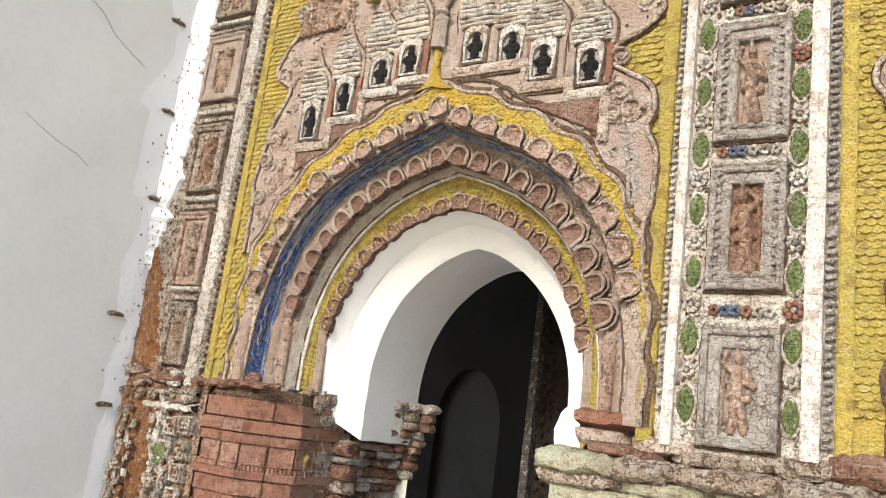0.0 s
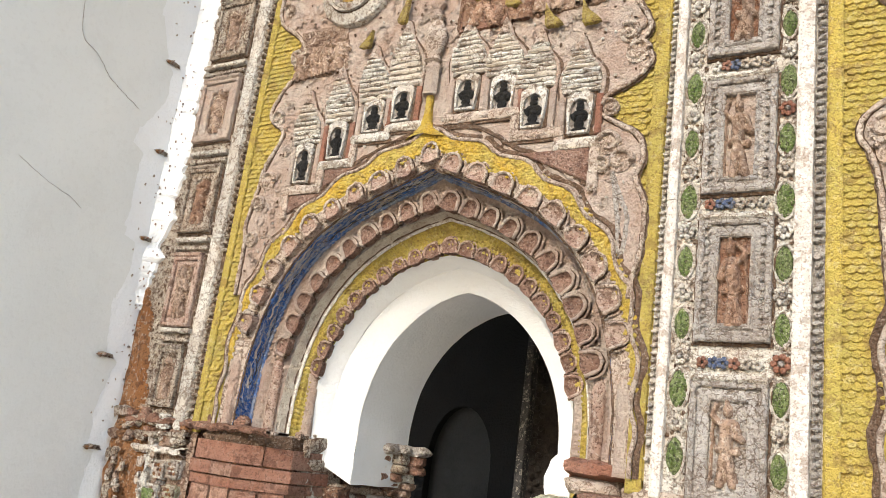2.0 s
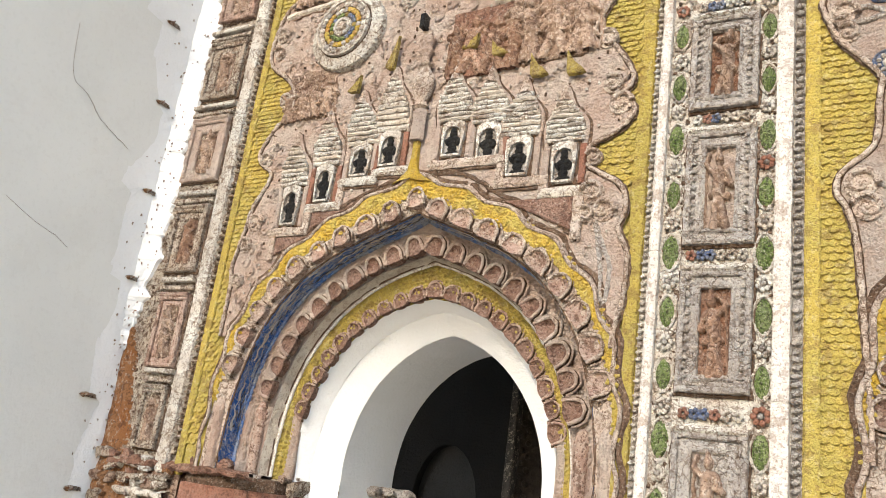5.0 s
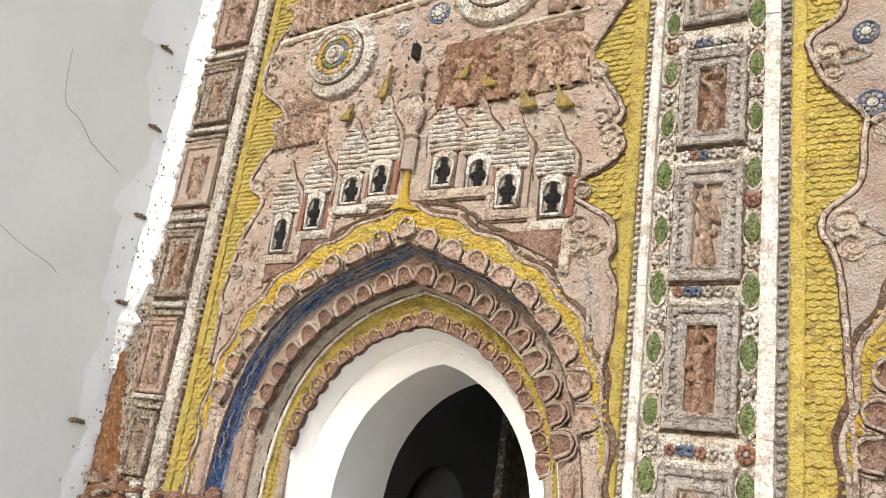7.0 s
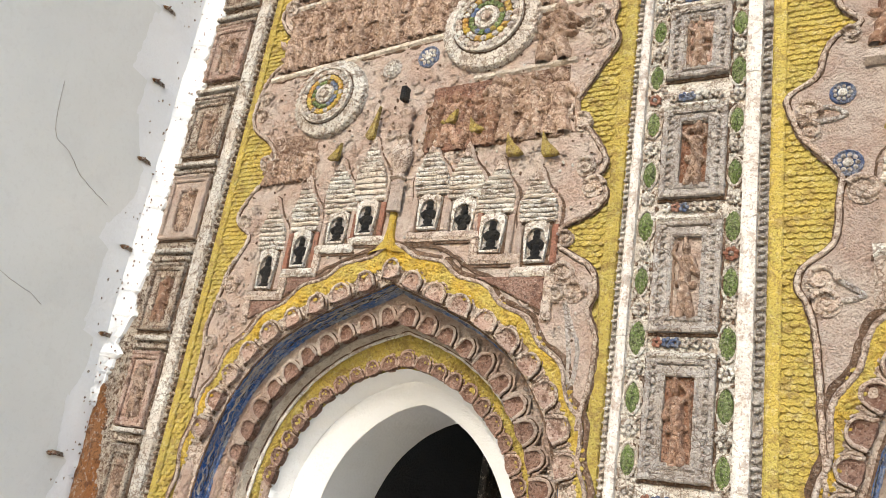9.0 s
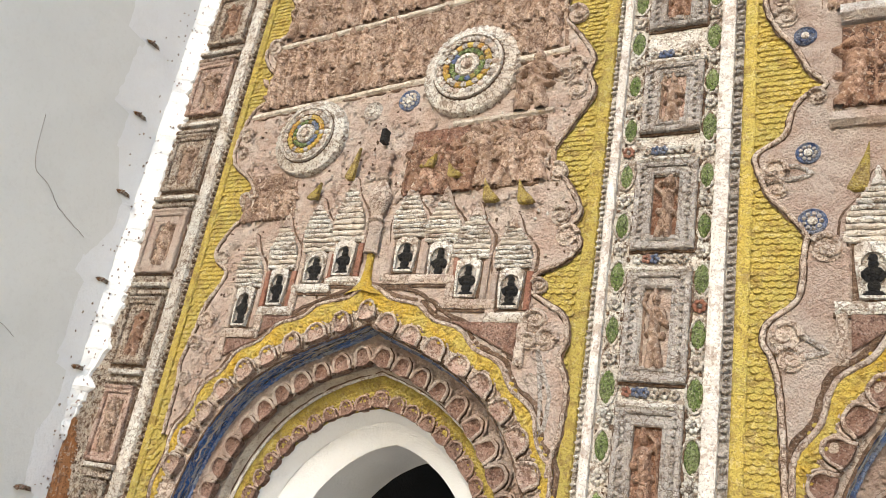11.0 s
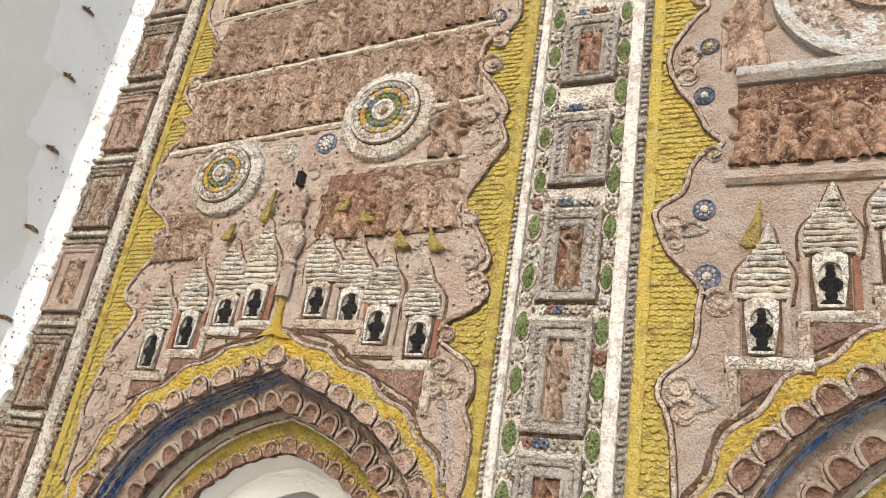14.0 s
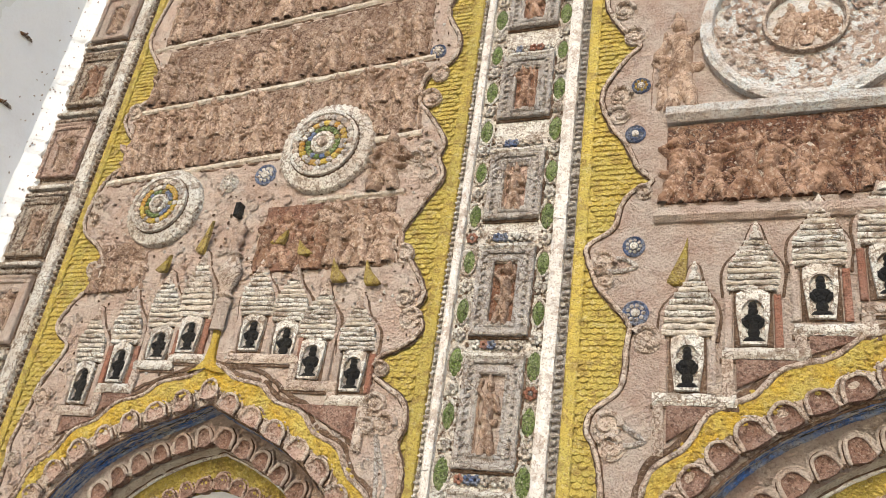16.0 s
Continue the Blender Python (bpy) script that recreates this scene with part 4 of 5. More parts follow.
part("stem", M().post((0, 0, 0.13), [(0.030, 0), (0.030, 0.10), (0.036, 0.11), (0.024, 0.13)], 6, 0, 0, 0.7).rough(0.003, 50), PINK, ob)
part("vase", M().post((-0.004, 0, 0.26), [(0.018, 0), (0.036, 0.01), (0.022, 0.025), (0.03, 0.05), (0.046, 0.09), (0.046, 0.125), (0.026, 0.16), (0.016, 0.18), (0.03, 0.19), (0.018, 0.2)], 14, 0, 0, 0.8).rough(0.002, 50), PINK_PALE, ob)
part("neck", M().post((-0.015, 0, 0.46), [(0.016, 0), (0.020, 0.03), (0.034, 0.05), (0.022, 0.07), (0.036, 0.10), (0.03, 0.115)], 12, 0, 0, 0.8).rough(0.002, 50), PINK, ob)
ob = thing("iron_bracket", "small dark broken iron bracket in the wall", "bracket", at=(-0.255, -0.02, 3.45))
part("stub", M().plate(-0.011, 0.011, -0.03, 0.03, -0.035, 0.02, 0.004).rough(0.003, 60), BLACK, ob)

# ---------------------------------------------------------------- curls along the fields
curl_pts = []
for k in range(22):
    a = 0.3 + k * 0.36
    r = 0.040 * (1 - k / 24)
    curl_pts.append((r * math.cos(a), -0.002, r * math.sin(a)))
curl_mesh = M().turned((0, 0, 0), [(0.040, -0.006), (0.039, 0.001), (0.03, 0.003)], 18).tube(curl_pts, 0.0115, 7, True).blob((0, 0.002, 0), (0.012, 0.010, 0.012), 7, 5).rough(0.002, 60).mesh("scroll_curl", PINK_PALE)
curl_mesh.polygons.foreach_set("use_smooth", [True] * len(curl_mesh.polygons))
for x, z, s, f, a in ((-1.015, 4.03, 1.0, 1, 0), (-1.035, 3.545, 0.9, 1, 0.6), (-1.03, 3.455, 0.8, -1, 0), (-0.933, 3.205, 0.9, 1, 0.2), (-0.975, 2.93, 0.8, 1, 0), (-0.965, 2.65, 1.0, 1, 0.3), (-0.99, 2.55, 0.8, -1, 0.8), (-1.0, 2.40, 0.8, 1, 0.8),
                      (0.497, 3.644, 0.8, -1, 0), (0.55, 3.573, 1.0, -1, 0.4), (0.53, 3.69, 0.9, 1, 0.4), (0.515, 3.235, 0.9, -1, 0.8), (0.545, 3.06, 0.9, -1, 0.5), (0.575, 2.985, 1.0, 1, 0.2), (0.50, 2.80, 0.7, -1, 0),
                      (0.505, 2.675, 1.0, -1, 0), (0.545, 2.612, 1.0, 1, 0.4), (0.49, 2.60, 0.7, -1, 0.6), (0.515, 3.93, 1.0, -1, 0.2), (0.53, 4.05, 0.9, 1, 0),
                      (1.262, 3.85, 1.0, 1, 0.3), (1.265, 3.765, 0.95, -1, 0), (1.385, 2.915, 1.15, -1, 0.2), (1.272, 2.645, 1.1, 1, 0.4), (1.29, 2.575, 1.0, -1, 0), (1.232, 3.185, 1.0, 1, 0.5), (1.245, 3.115, 0.8, -1, 0.3),
                      (1.305, 4.12, 1.0, -1, 0.2), (1.26, 4.25, 1.0, 1, 0.2), (1.36, 3.44, 0.7, -1, 0)):
    ob = thing("scroll_curl", "raised pale scroll curl on the field edge", "ornament", "scroll curls", at=(x, -0.018, z))
    part("volute", curl_mesh, (), ob, at=Matrix.Rotation(a, 4, "Y") @ Matrix.Diagonal((f * s, 1.7, s, 1)))
for pts, y in (([(1.30, 2.66), (1.34, 2.63), (1.38, 2.60), (1.33, 2.585), (1.28, 2.60)], -0.016), ([(1.26, 3.20), (1.31, 3.19), (1.34, 3.165), (1.29, 3.15), (1.25, 3.15)], -0.016), ([(0.52, 2.58), (0.55, 2.50), (0.58, 2.42), (0.565, 2.30), (0.545, 2.45), (0.52, 2.58)], -0.012)):
    ob = thing("scroll_leaf", "pale grey carved leaf beside the scroll curls", "ornament", "scroll leaves")
    part("leaf", M().tube([(x, y, z) for x, z in spline(pts, 5)], 0.009, 6).rough(0.003, 50), GREY, ob, smooth=True)

# ---------------------------------------------------------------- pilaster between the bays
def figure_panel(x0, x1, z0, z1, plain, fig_kind, mat, mat_in, group):
    t = thing("relief_tablet", ("plain grey panel with worn pale standing carving" if plain else "grey beaded panel with carving in deep niche"), "relief tablet", group, at=((x0 + x1) / 2, -0.002, z0))
    w, h = (x1 - x0) / 2, z1 - z0
    # dark ring outlining the tablet, edge shade and grime in one colour
    part("frame_bed", M().rect_frame(-w - 0.007, w + 0.007, -0.010, h + 0.008, 0.03, -0.006, 0.004, 0.004, 0.002).rough(0.003, 40), GRIME_SHADE, t)
    part("outer_frame", M().rect_frame(-w, w, 0, h, 0.018, -0.028, 0.0, -0.006).rough(0.004, 45), mat, t)
    iw, i0, i1 = w * 0.46, h * 0.12, h * 0.86
    part("top_moulding", M().slab(-w, w, h - 0.004, h + 0.016, -0.036), WHITE if x0 > 0 else mat, t)
    part("field", M().rect_frame(-w + 0.016, w - 0.016, 0.016, h - 0.016, w - iw - 0.018, -0.016, 0.0, 0.0), mat, t)
    if not plain:
        for sx in (-1, 1):
            n = int(h / 0.026)
            bead = M().blob((0, 0, 0), (0.0105, 0.010, 0.0085), 7, 4, 0, 0.4).mesh("bead", mat)
            for k in range(n):
                part("bead", bead, (), t, at=(sx * (w + iw) * 0.52 + rng.uniform(-0.002, 0.002), -0.018, h * (k + 0.8) / (n + 0.6)))
        part("niche_frame", M().rect_frame(-iw - 0.008, iw + 0.008, i0 - 0.008, i1 + 0.008, 0.012, -0.024, -0.01, 0.0).rough(0.002, 50), mat, t)
    part("niche_back", M().plate(-iw - 0.006, iw + 0.006, i0 - 0.006, i1 + 0.006, -0.003, 0.012, 0.001), mat_in, t)
    place_fig(t, 0, i0 + 0.002, (i1 - i0) * 0.97, -0.016, fig_kind, min(1.7, iw / 0.30 / (i1 - i0) * 1.15), 1.5)
    return t


CP = [(1.63, 1.945, True, FIGS_PALE, GREY, GREY), (2.052, 2.405, False, FIGS_CLAY, GREY, CLAY), (2.485, 2.845, False, FIGS_PALE, GREY, PINK), (2.925, 3.245, False, FIGS, GREY, CLAY),
      (3.365, 3.64, False, FIGS_PALE, GREY, PINK_DEEP), (3.80, 4.085, False, FIGS_CLAY, GREY, CLAY), (4.24, 4.53, False, FIGS_CLAY, GREY, CLAY), (4.68, 4.97, False, FIGS, GREY, CLAY)]
for z0, z1, plain, kinds, mt, mi in CP:
    figure_panel(0.80, 1.002, z0, z1, plain, kinds, mt, mi, "panels of the pilaster")
    strip = thing("flower_strip", "white strip with blue and red painted flowers between panels", "ornament", "flower strips", at=(0.90, -0.002, z1 + 0.05))
    for k, dx in enumerate((-0.075, -0.045, -0.02, 0.01, 0.04, 0.07)):
        mt2 = BLUE_SPOT if k in (1, 2) and rng.random() < 0.8 else (RED if rng.random() < 0.2 else WHITE)
        m = M()
        for a in range(5):
            m.blob((dx + 0.010 * math.cos(a * 1.26), -0.008, 0.011 * math.sin(a * 1.26)), (0.0075, 0.008, 0.0075), 6, 4, 0, 0.3)
        part("flower", m, mt2, strip, smooth=True)
for x0, x1 in ((0.700, 0.733), (1.052, 1.102)):
    f = thing("white_fillet", "long worn white limewashed fillet of the pilaster", "moulding", "pilaster fillets", at=(0, 0, 0))
    cuts = [1.62, 2.04, 2.47, 2.91, 3.35, 3.79, 4.22, 4.66, 5.2]
    for za, zb in zip(cuts, cuts[1:]):
        o = rng.uniform(-0.002, 0.002)
        m = M()
        m.skin([[(x0 + dx * (x1 - x0) + 0.002 * noise.noise((x0 * 50, z * 20, 7)), (dy + o) * (dx not in (0, 1)) + 0.004 * noise.noise((x0 * 50, z * 12, dx)) + 0.002 * noise.noise((x0 * 50, z * 60, dx * 3)), z) for dx, dy in ((0, 0), (0.06, -0.020), (0.3, -0.026), (0.7, -0.026), (0.94, -0.020), (1, 0))] for z in np.linspace(za + 0.0004, zb - 0.0004, 60)])
        part("fillet_length", m, WHITE_CLEAN, f)


def bead_line(x, z0, z1, step, r, mat, label):
    f = thing("bead_moulding", label, "moulding", "bead mouldings")
    # dark bed behind the tan beads paints shade into their gaps
    part("bead_bed", M().plate(x - r, x + r, z0 - 0.01, z1, -0.006, 0.0, 0.002), GRIME_SHADE if mat is TAN else mat, f)
    kinds = [M().blob((0.1 * k, 0, 0.3), (r * (0.85 + 0.1 * k), r * 1.1, r * (0.75 - 0.05 * k)), 7, 4, 0, 0.35, 0.3) for k in range(4)]
    for k, q in enumerate(kinds):
        q.v = [(p[0] - 0.1 * k, p[1], p[2] - 0.3) for p in q.v]
    kinds = [q.mesh("bead", mat) for q in kinds]
    z = z0
    while z < z1:
        if rng.random() > 0.04:
            part("bead", rng.choice(kinds), (), f, at=(x + rng.uniform(-0.002, 0.002), -0.012, z))
        z += step


bead_line(0.690, 1.72, 5.0, 0.021, 0.010, WHITE, "row of small worn white beads")
bead_line(1.116, 1.66, 5.0, 0.0225, 0.0125, GREY, "row of worn grey white beads")
bead_line(-1.146, 1.70, 5.0, 0.030, 0.014, TAN, "row of dark worn tan beads")


def leaf_boss(x, z, s):
    t = thing("leaf_boss", "pointed green painted leaf boss in white border", "ornament", "green leaf bosses", at=(x, -0.002, z))
    m = M()
    rows = []
    for f in (1.0, 0.85, 0.5, 0.12):
        rows.append([(0.019 * s * f * (abs(math.cos(a)) ** 1.3) * (1 if math.cos(a) > 0 else -1), -0.016 * (1 - f ** 2) - 0.003 * (k % 2) * (f < 0.9), 0.040 * s * f * math.sin(a)) for k, a in enumerate(np.linspace(0, 2 * math.pi, 20, endpoint=False))])
    m.skin(rows, True).cap(rows[-1])
    part("leaf", m, GREEN, t)
    part("border", M().tube([(0.022 * s * (abs(math.cos(a)) ** 1.2) * (1 if math.cos(a) > 0 else -1), -0.003, 0.044 * s * math.sin(a)) for a in np.linspace(0, 2 * math.pi, 24)], 0.0045, 5), WHITE, t)


def flower_boss(x, z, s, mat):
    t = thing("flower_boss", "small round white flower boss in the border", "ornament", "white flower bosses", at=(x, -0.002, z))
    m = M()
    for k in range(7):
        a = 2 * math.pi * k / 7 + x * 9 + z
        m.blob((0.017 * s * math.cos(a), -0.007, 0.017 * s * math.sin(a)), (0.009 * s, 0.008, 0.009 * s), 6, 4, 0, 0.3)
    part("petals", m, mat, t, smooth=True)
    part("eye", M().blob((0, -0.010, 0), (0.008 * s, 0.008, 0.008 * s), 7, 4), GREY, t, smooth=True)


for x, ph in ((0.762, 0.0), (1.029, -0.01)):
    z = 1.735 + ph
    k = 0
    while z < 4.95:
        leaf_boss(x, z, rng.uniform(1.12, 1.36))
        flower_boss(x, z + 0.092, rng.uniform(0.85, 1.1), RED if rng.random() < 0.10 else WHITE)
        z += 0.1835
        k += 1
m = M()
for k in range(900):
    x, z = rng.choice((rng.uniform(0.738, 0.795), rng.uniform(1.005, 1.05))), rng.uniform(1.65, 4.9)
    m.blob((x, -0.001, z), (rng.uniform(0.004, 0.010), 0.006, rng.uniform(0.004, 0.010)), 5, 3, 0, 0.5)
part("border_crumbs", m, WHITE, facade, kind="stuff")

# ---------------------------------------------------------------- pilaster beside the side wall
for k, (z0, z1) in enumerate(((1.70, 1.94), (2.03, 2.335), (2.445, 2.737), (2.87, 3.17), (3.285, 3.57), (3.70, 3.99), (4.12, 4.41), (4.53, 4.82))):
    x0 = -1.40 - 0.03 * min(k, 3)
    figure_panel(x0, -1.262, z0, z1, True, (FIGS, FIGS_PALE, FIGS_CLAY, FIGS)[k % 4], (TAN, PINK_DEEP, TAN, PINK)[k % 4], FRIEZE if k % 2 else BROWN, "narrow panels beside the side wall")
    t = thing("cross_moulding", "worn pale cross moulding between narrow panels", "moulding", "cross mouldings", at=(0, 0, z1 + 0.055))
    part("bar", M().plate(x0 - 0.02, -1.25, -0.028, -0.008, -0.024, 0.0, 0.005).rough(0.004, 50), TAN, t)
    part("bar", M().plate(x0 - 0.02, -1.25, 0.01, 0.03, -0.03, 0.0, 0.005).rough(0.004, 50), WHITE, t)
f = thing("white_fillet", "long cracked grey white fillet beside the yellow field", "moulding", "pilaster fillets")
lengths = (1.66, 2.0, 2.41, 2.83, 3.25, 3.66, 4.08, 4.5, 5.2)
for za, zb in zip(lengths, lengths[1:]):
    m = M().skin([[(-1.238 + dx * 0.07, dy * (1 + 0.1 * math.sin(za * 9)) + 0.004 * noise.noise((5, z * 14, dx)), z) for dx, dy in ((0, 0), (0.08, -0.02), (0.5, -0.026), (0.92, -0.02), (1, 0))] for z in np.linspace(za + 0.0005, zb - 0.0005, 36)])
    part("fillet_length", m, WHITE, f)
m = M()
for k in range(1500):
    x, z = rng.uniform(-1.60, -1.24), rng.uniform(1.66, 4.95)
    m.blob((x, -0.001, z), (rng.uniform(0.005, 0.014), 0.009, rng.uniform(0.005, 0.016)), 5, 3, 0, 0.6)
part("pilaster_crumbs", m, TAN, facade, kind="stuff")

# plaster smeared from the side wall over the edge of the carving
def smear(z):
    return -1.54 + 0.05 * noise.noise((z * 5, 1, 0)) + 0.035 * noise.noise((z * 22, 4, 0)) + 0.012 * noise.noise((z * 70, 4, 0)) + float(np.interp(z, [1.9, 2.3, 2.5, 2.7], [-0.10, -0.015, 0.0, 0.03])) + 0.03 * noise.noise((z * 11, 9, 0))


m = M()
rows = []
for z in np.linspace(1.35, 5.2, 330):
    e = smear(z)
    rows.append([(-1.60 + (e + 1.60) * f, -0.055 * (1 - f) ** 1.5 - 0.012 * (f < 1) + 0.008 * noise.noise((f * 4, z * 12, 2)), z) for f in (0, 0.25, 0.5, 0.75, 0.92, 1.0)])
part("plaster_smear", m.skin(rows), PLASTER, facade, "ragged white plaster smear in the corner")
m = M()
for k in range(90):
    z = rng.uniform(1.9, 4.8)
    x = rng.uniform(-1.60, max(-1.59, smear(z) - 0.005))
    m.blob((x, -0.045 * max(0.0, 1 - (x + 1.6) / max(0.01, smear(z) + 1.6)) - 0.018, z), (rng.uniform(0.002, 0.005), 0.003, rng.uniform(0.002, 0.007)), 5, 3, 0, 0.5)
part("plaster_chips", m, UMBER, facade, kind="stuff")
# bare rust-coloured patch low in the corner
m = M()
rows = []
for z in np.linspace(1.35, 2.20, 70):
    a = -1.61 + 0.02 * noise.noise((z * 18, 0, 3))
    b = -1.44 + 0.05 * noise.noise((z * 9, 0, 5)) - 0.12 * max(0, (z - 1.75) / 0.45)
    rows.append([(a + (b - a) * f, -0.016 - 0.012 * noise.noise((f * 3, z * 16, 2)) if 0 < f < 1 else 0.0, z) for f in (0, 0.15, 0.35, 0.5, 0.7, 0.85, 1)])
part("bare_patch", m.skin(rows), RUST, facade, "bare rust brown patch where plaster fell")

# ---------------------------------------------------------------- upper part of the larger bay
fr = frieze(1.425, 2.55, 3.385, 3.70, 0.02, 12, 0.26, "dark red brown relief frieze with broken carvings", 1, FIGS_RED + FIGS_CLAY, FRIEZE_RED, False)
for x, w in ((1.70, 0.05), (1.86, 0.04)):
    part("broken_lump", M().blob((x, -0.012, 3.52), (w, 0.025, 0.07), 14, 9, 0, 0.6).rough(0.014, 25), TAN, fr, "pale broken patch")
ob = thing("string_course", "broad pale shelf under the round medallion", "ledge")
part("shelf", ledge(1.43, 3.3, 3.735, 3.735, 0.062, 0.06), WHITE_BLUE, ob)
ob = thing("string_course", "worn pink ledge below the dark frieze", "ledge")
part("shelf", ledge(1.395, 3.3, 3.345, 3.345, 0.05, 0.045), PINK, ob)
ob = thing("seated_carving", "large seated carved relief beside the medallion", "relief", at=(1.485, -0.004, 3.77))
place_fig(ob, 0, 0, 0.43, -0.020, FIGS, 0.85)
ob = thing("seated_carving", "smaller carved relief behind the seated one", "relief", at=(1.415, -0.004, 3.78))
place_fig(ob, 0, 0, 0.25, -0.012, FIGS_PALE, 0.7)
ob = thing("relief_tablet", "pink carved panel high on the larger bay", "relief tablet")
part("ground", crust(1.44, 3.2, 4.44, 4.9, 0, 0.012, 0.012), PINK, ob)

# ---------------------------------------------------------------- piers under the arches
PIERS = thing("pier", "red brick octagonal pier with carved courses", "pier", "brick piers", at=(-0.955, 0.225, 0))
oct_r = 0.262
for name, z0, z1, r, mt in (("shaft", 0.0, 1.10, 1.0, RED),):
    part(name, M().post((0, 0, 0), [(oct_r, z0), (oct_r, z1)], 8, 0, math.pi / 8), mt, PIERS)
for z0, z1, r in ((1.105, 1.145, 1.02), (1.15, 1.21, 1.06), (1.215, 1.25, 1.0), (1.255, 1.31, 1.05), (1.315, 1.345, 1.10), (1.44, 1.475, 1.07), (1.48, 1.525, 1.10), (1.53, 1.60, 1.05)):
    for k in range(8):
        a0, a1 = math.pi / 8 + k * math.pi / 4, math.pi / 8 + (k + 1) * math.pi / 4
        p0, p1 = Vector((math.cos(a0), math.sin(a0), 0)) * oct_r * r, Vector((math.cos(a1), math.sin(a1), 0)) * oct_r * r
        for f0, f1 in ((0.0, 0.49), (0.51, 1.0)) if (k + int(z0 * 100)) % 2 else ((0.0, 1.0),):
            q0, q1 = p0.lerp(p1, f0), p0.lerp(p1, f1)
            m = M()
            o = [(q0.x, q0.y), (q1.x, q1.y), (q1.x * 0.8, q1.y * 0.8), (q0.x * 0.8, q0.y * 0.8)]
            m.skin([[(x, y, z0) for x, y in o], [(x, y, z1) for x, y in o]], True).cap([(x, y, z0) for x, y in o]).cap([(x, y, z1) for x, y in o])
            part("brick", m.rough(0.003, 40), rng.choice((RED, RED, BRICK_PALE)), PIERS)
part("core", M().post((0, 0, 0), [(oct_r * 0.975, 1.09), (oct_r * 0.975, 1.60)], 8, 0, math.pi / 8), UMBER, PIERS)
part("carved_drum", M().post((0, 0, 0), [(oct_r * 0.99, 1.34), (oct_r * 0.99, 1.445)], 8, 0, math.pi / 8), UMBER, PIERS)
for k in range(8):
    a0, a1 = math.pi / 8 + k * math.pi / 4, math.pi / 8 + (k + 1) * math.pi / 4
    for f0, f1 in ((0.03, 0.47), (0.53, 0.97)):
        p0, p1 = Vector((math.cos(a0), math.sin(a0), 0)) * oct_r * 1.03, Vector((math.cos(a1), math.sin(a1), 0)) * oct_r * 1.03
        q0, q1 = p0.lerp(p1, f0), p0.lerp(p1, f1)
        o = [(q0.x, q0.y), (q1.x, q1.y), (q1.x * 0.9, q1.y * 0.9), (q0.x * 0.9, q0.y * 0.9)]
        m = M().skin([[(x, y, 1.365) for x, y in o], [(x, y, 1.438) for x, y in o]], True).cap([(x, y, 1.438) for x, y in o])
        panel = part("carved_panel", m.rough(0.003, 50), BRICK_PALE, PIERS)
        for j in range(6):
            q = q0.lerp(q1, (j + 0.5) / 6)
            part("dentil", M().plate(q.x - 0.007, q.x + 0.007, 1.345, 1.362, q.y - 0.006, q.y * 0.9, 0.002), BRICK_PALE, panel)
# cap slab carries the recess shade over the pier in its colour
part("cap_slab", M().post((0, 0, 0), [(oct_r * 0.97, 1.60), (oct_r * 0.99, 1.615), (oct_r * 0.93, 1.65), (oct_r * 0.85, 1.655)], 8, 0, math.pi / 8).rough(0.012, 25), GRIME_SHADE, PIERS, "worn cap slab, darkened for the recess above the pier")
for k, x in enumerate((-0.09, -0.02, 0.06)):
    part("cap_ball", M().blob((x, -0.20, 1.675), (0.034, 0.03, 0.030), 10, 7, 0, 0.3).rough(0.003, 40), UMBER, PIERS, smooth=True)

# carved brick wall between the pier and the side wall: bare clay, torn mouldings, small carved tiles
cw = thing("wall_corner", "worn carved brick wall with flaking paint beside the pier", "wall", kind="structure")
part("clay_ground", crust(-1.60, -1.36, 0.9, 1.66, 0, 0.014, 0.010, -0.006, 18.0), RUST, cw, "bare rust brown clay")
part("brick_ground", crust(-1.36, -1.10, 0.9, 1.66, 0, 0.010, 0.010, -0.004, 30.0), BROWN, cw)
part("brick_core", M().plate(-1.75, -1.10, 0, 1.66, 0.02, 0.6), UMBER, cw)
for xa, xb, za, zb, mt in ((-1.345, -1.30, 0.95, 1.56, WHITE), (-1.555, -1.515, 1.0, 1.50, TAN), (-1.50, -1.478, 0.95, 1.45, RUST), (-1.245, -1.215, 1.0, 1.36, GREY)):
    z = za
    while z < zb:
        h = rng.uniform(0.05, 0.11)
        part("torn_moulding", M().slab(xa + rng.uniform(0, 0.008), xb - rng.uniform(0, 0.010), z, z + h, -rng.uniform(0.030, 0.052), 0.0, 0.014, 0.007), mt if rng.random() < 0.75 else BROWN, cw)
        z += h + 0.002
    for k in range(16):
        z = rng.uniform(za, zb)
        part("lime_flake", M().rock((rng.uniform(xa - 0.02, xb + 0.02), -0.035, z), (rng.uniform(0.006, 0.016), 0.008, rng.uniform(0.006, 0.02)), 10, 6, 0.7, 0, 60), rng.choice((WHITE, PINK_PALE, TAN)), cw)
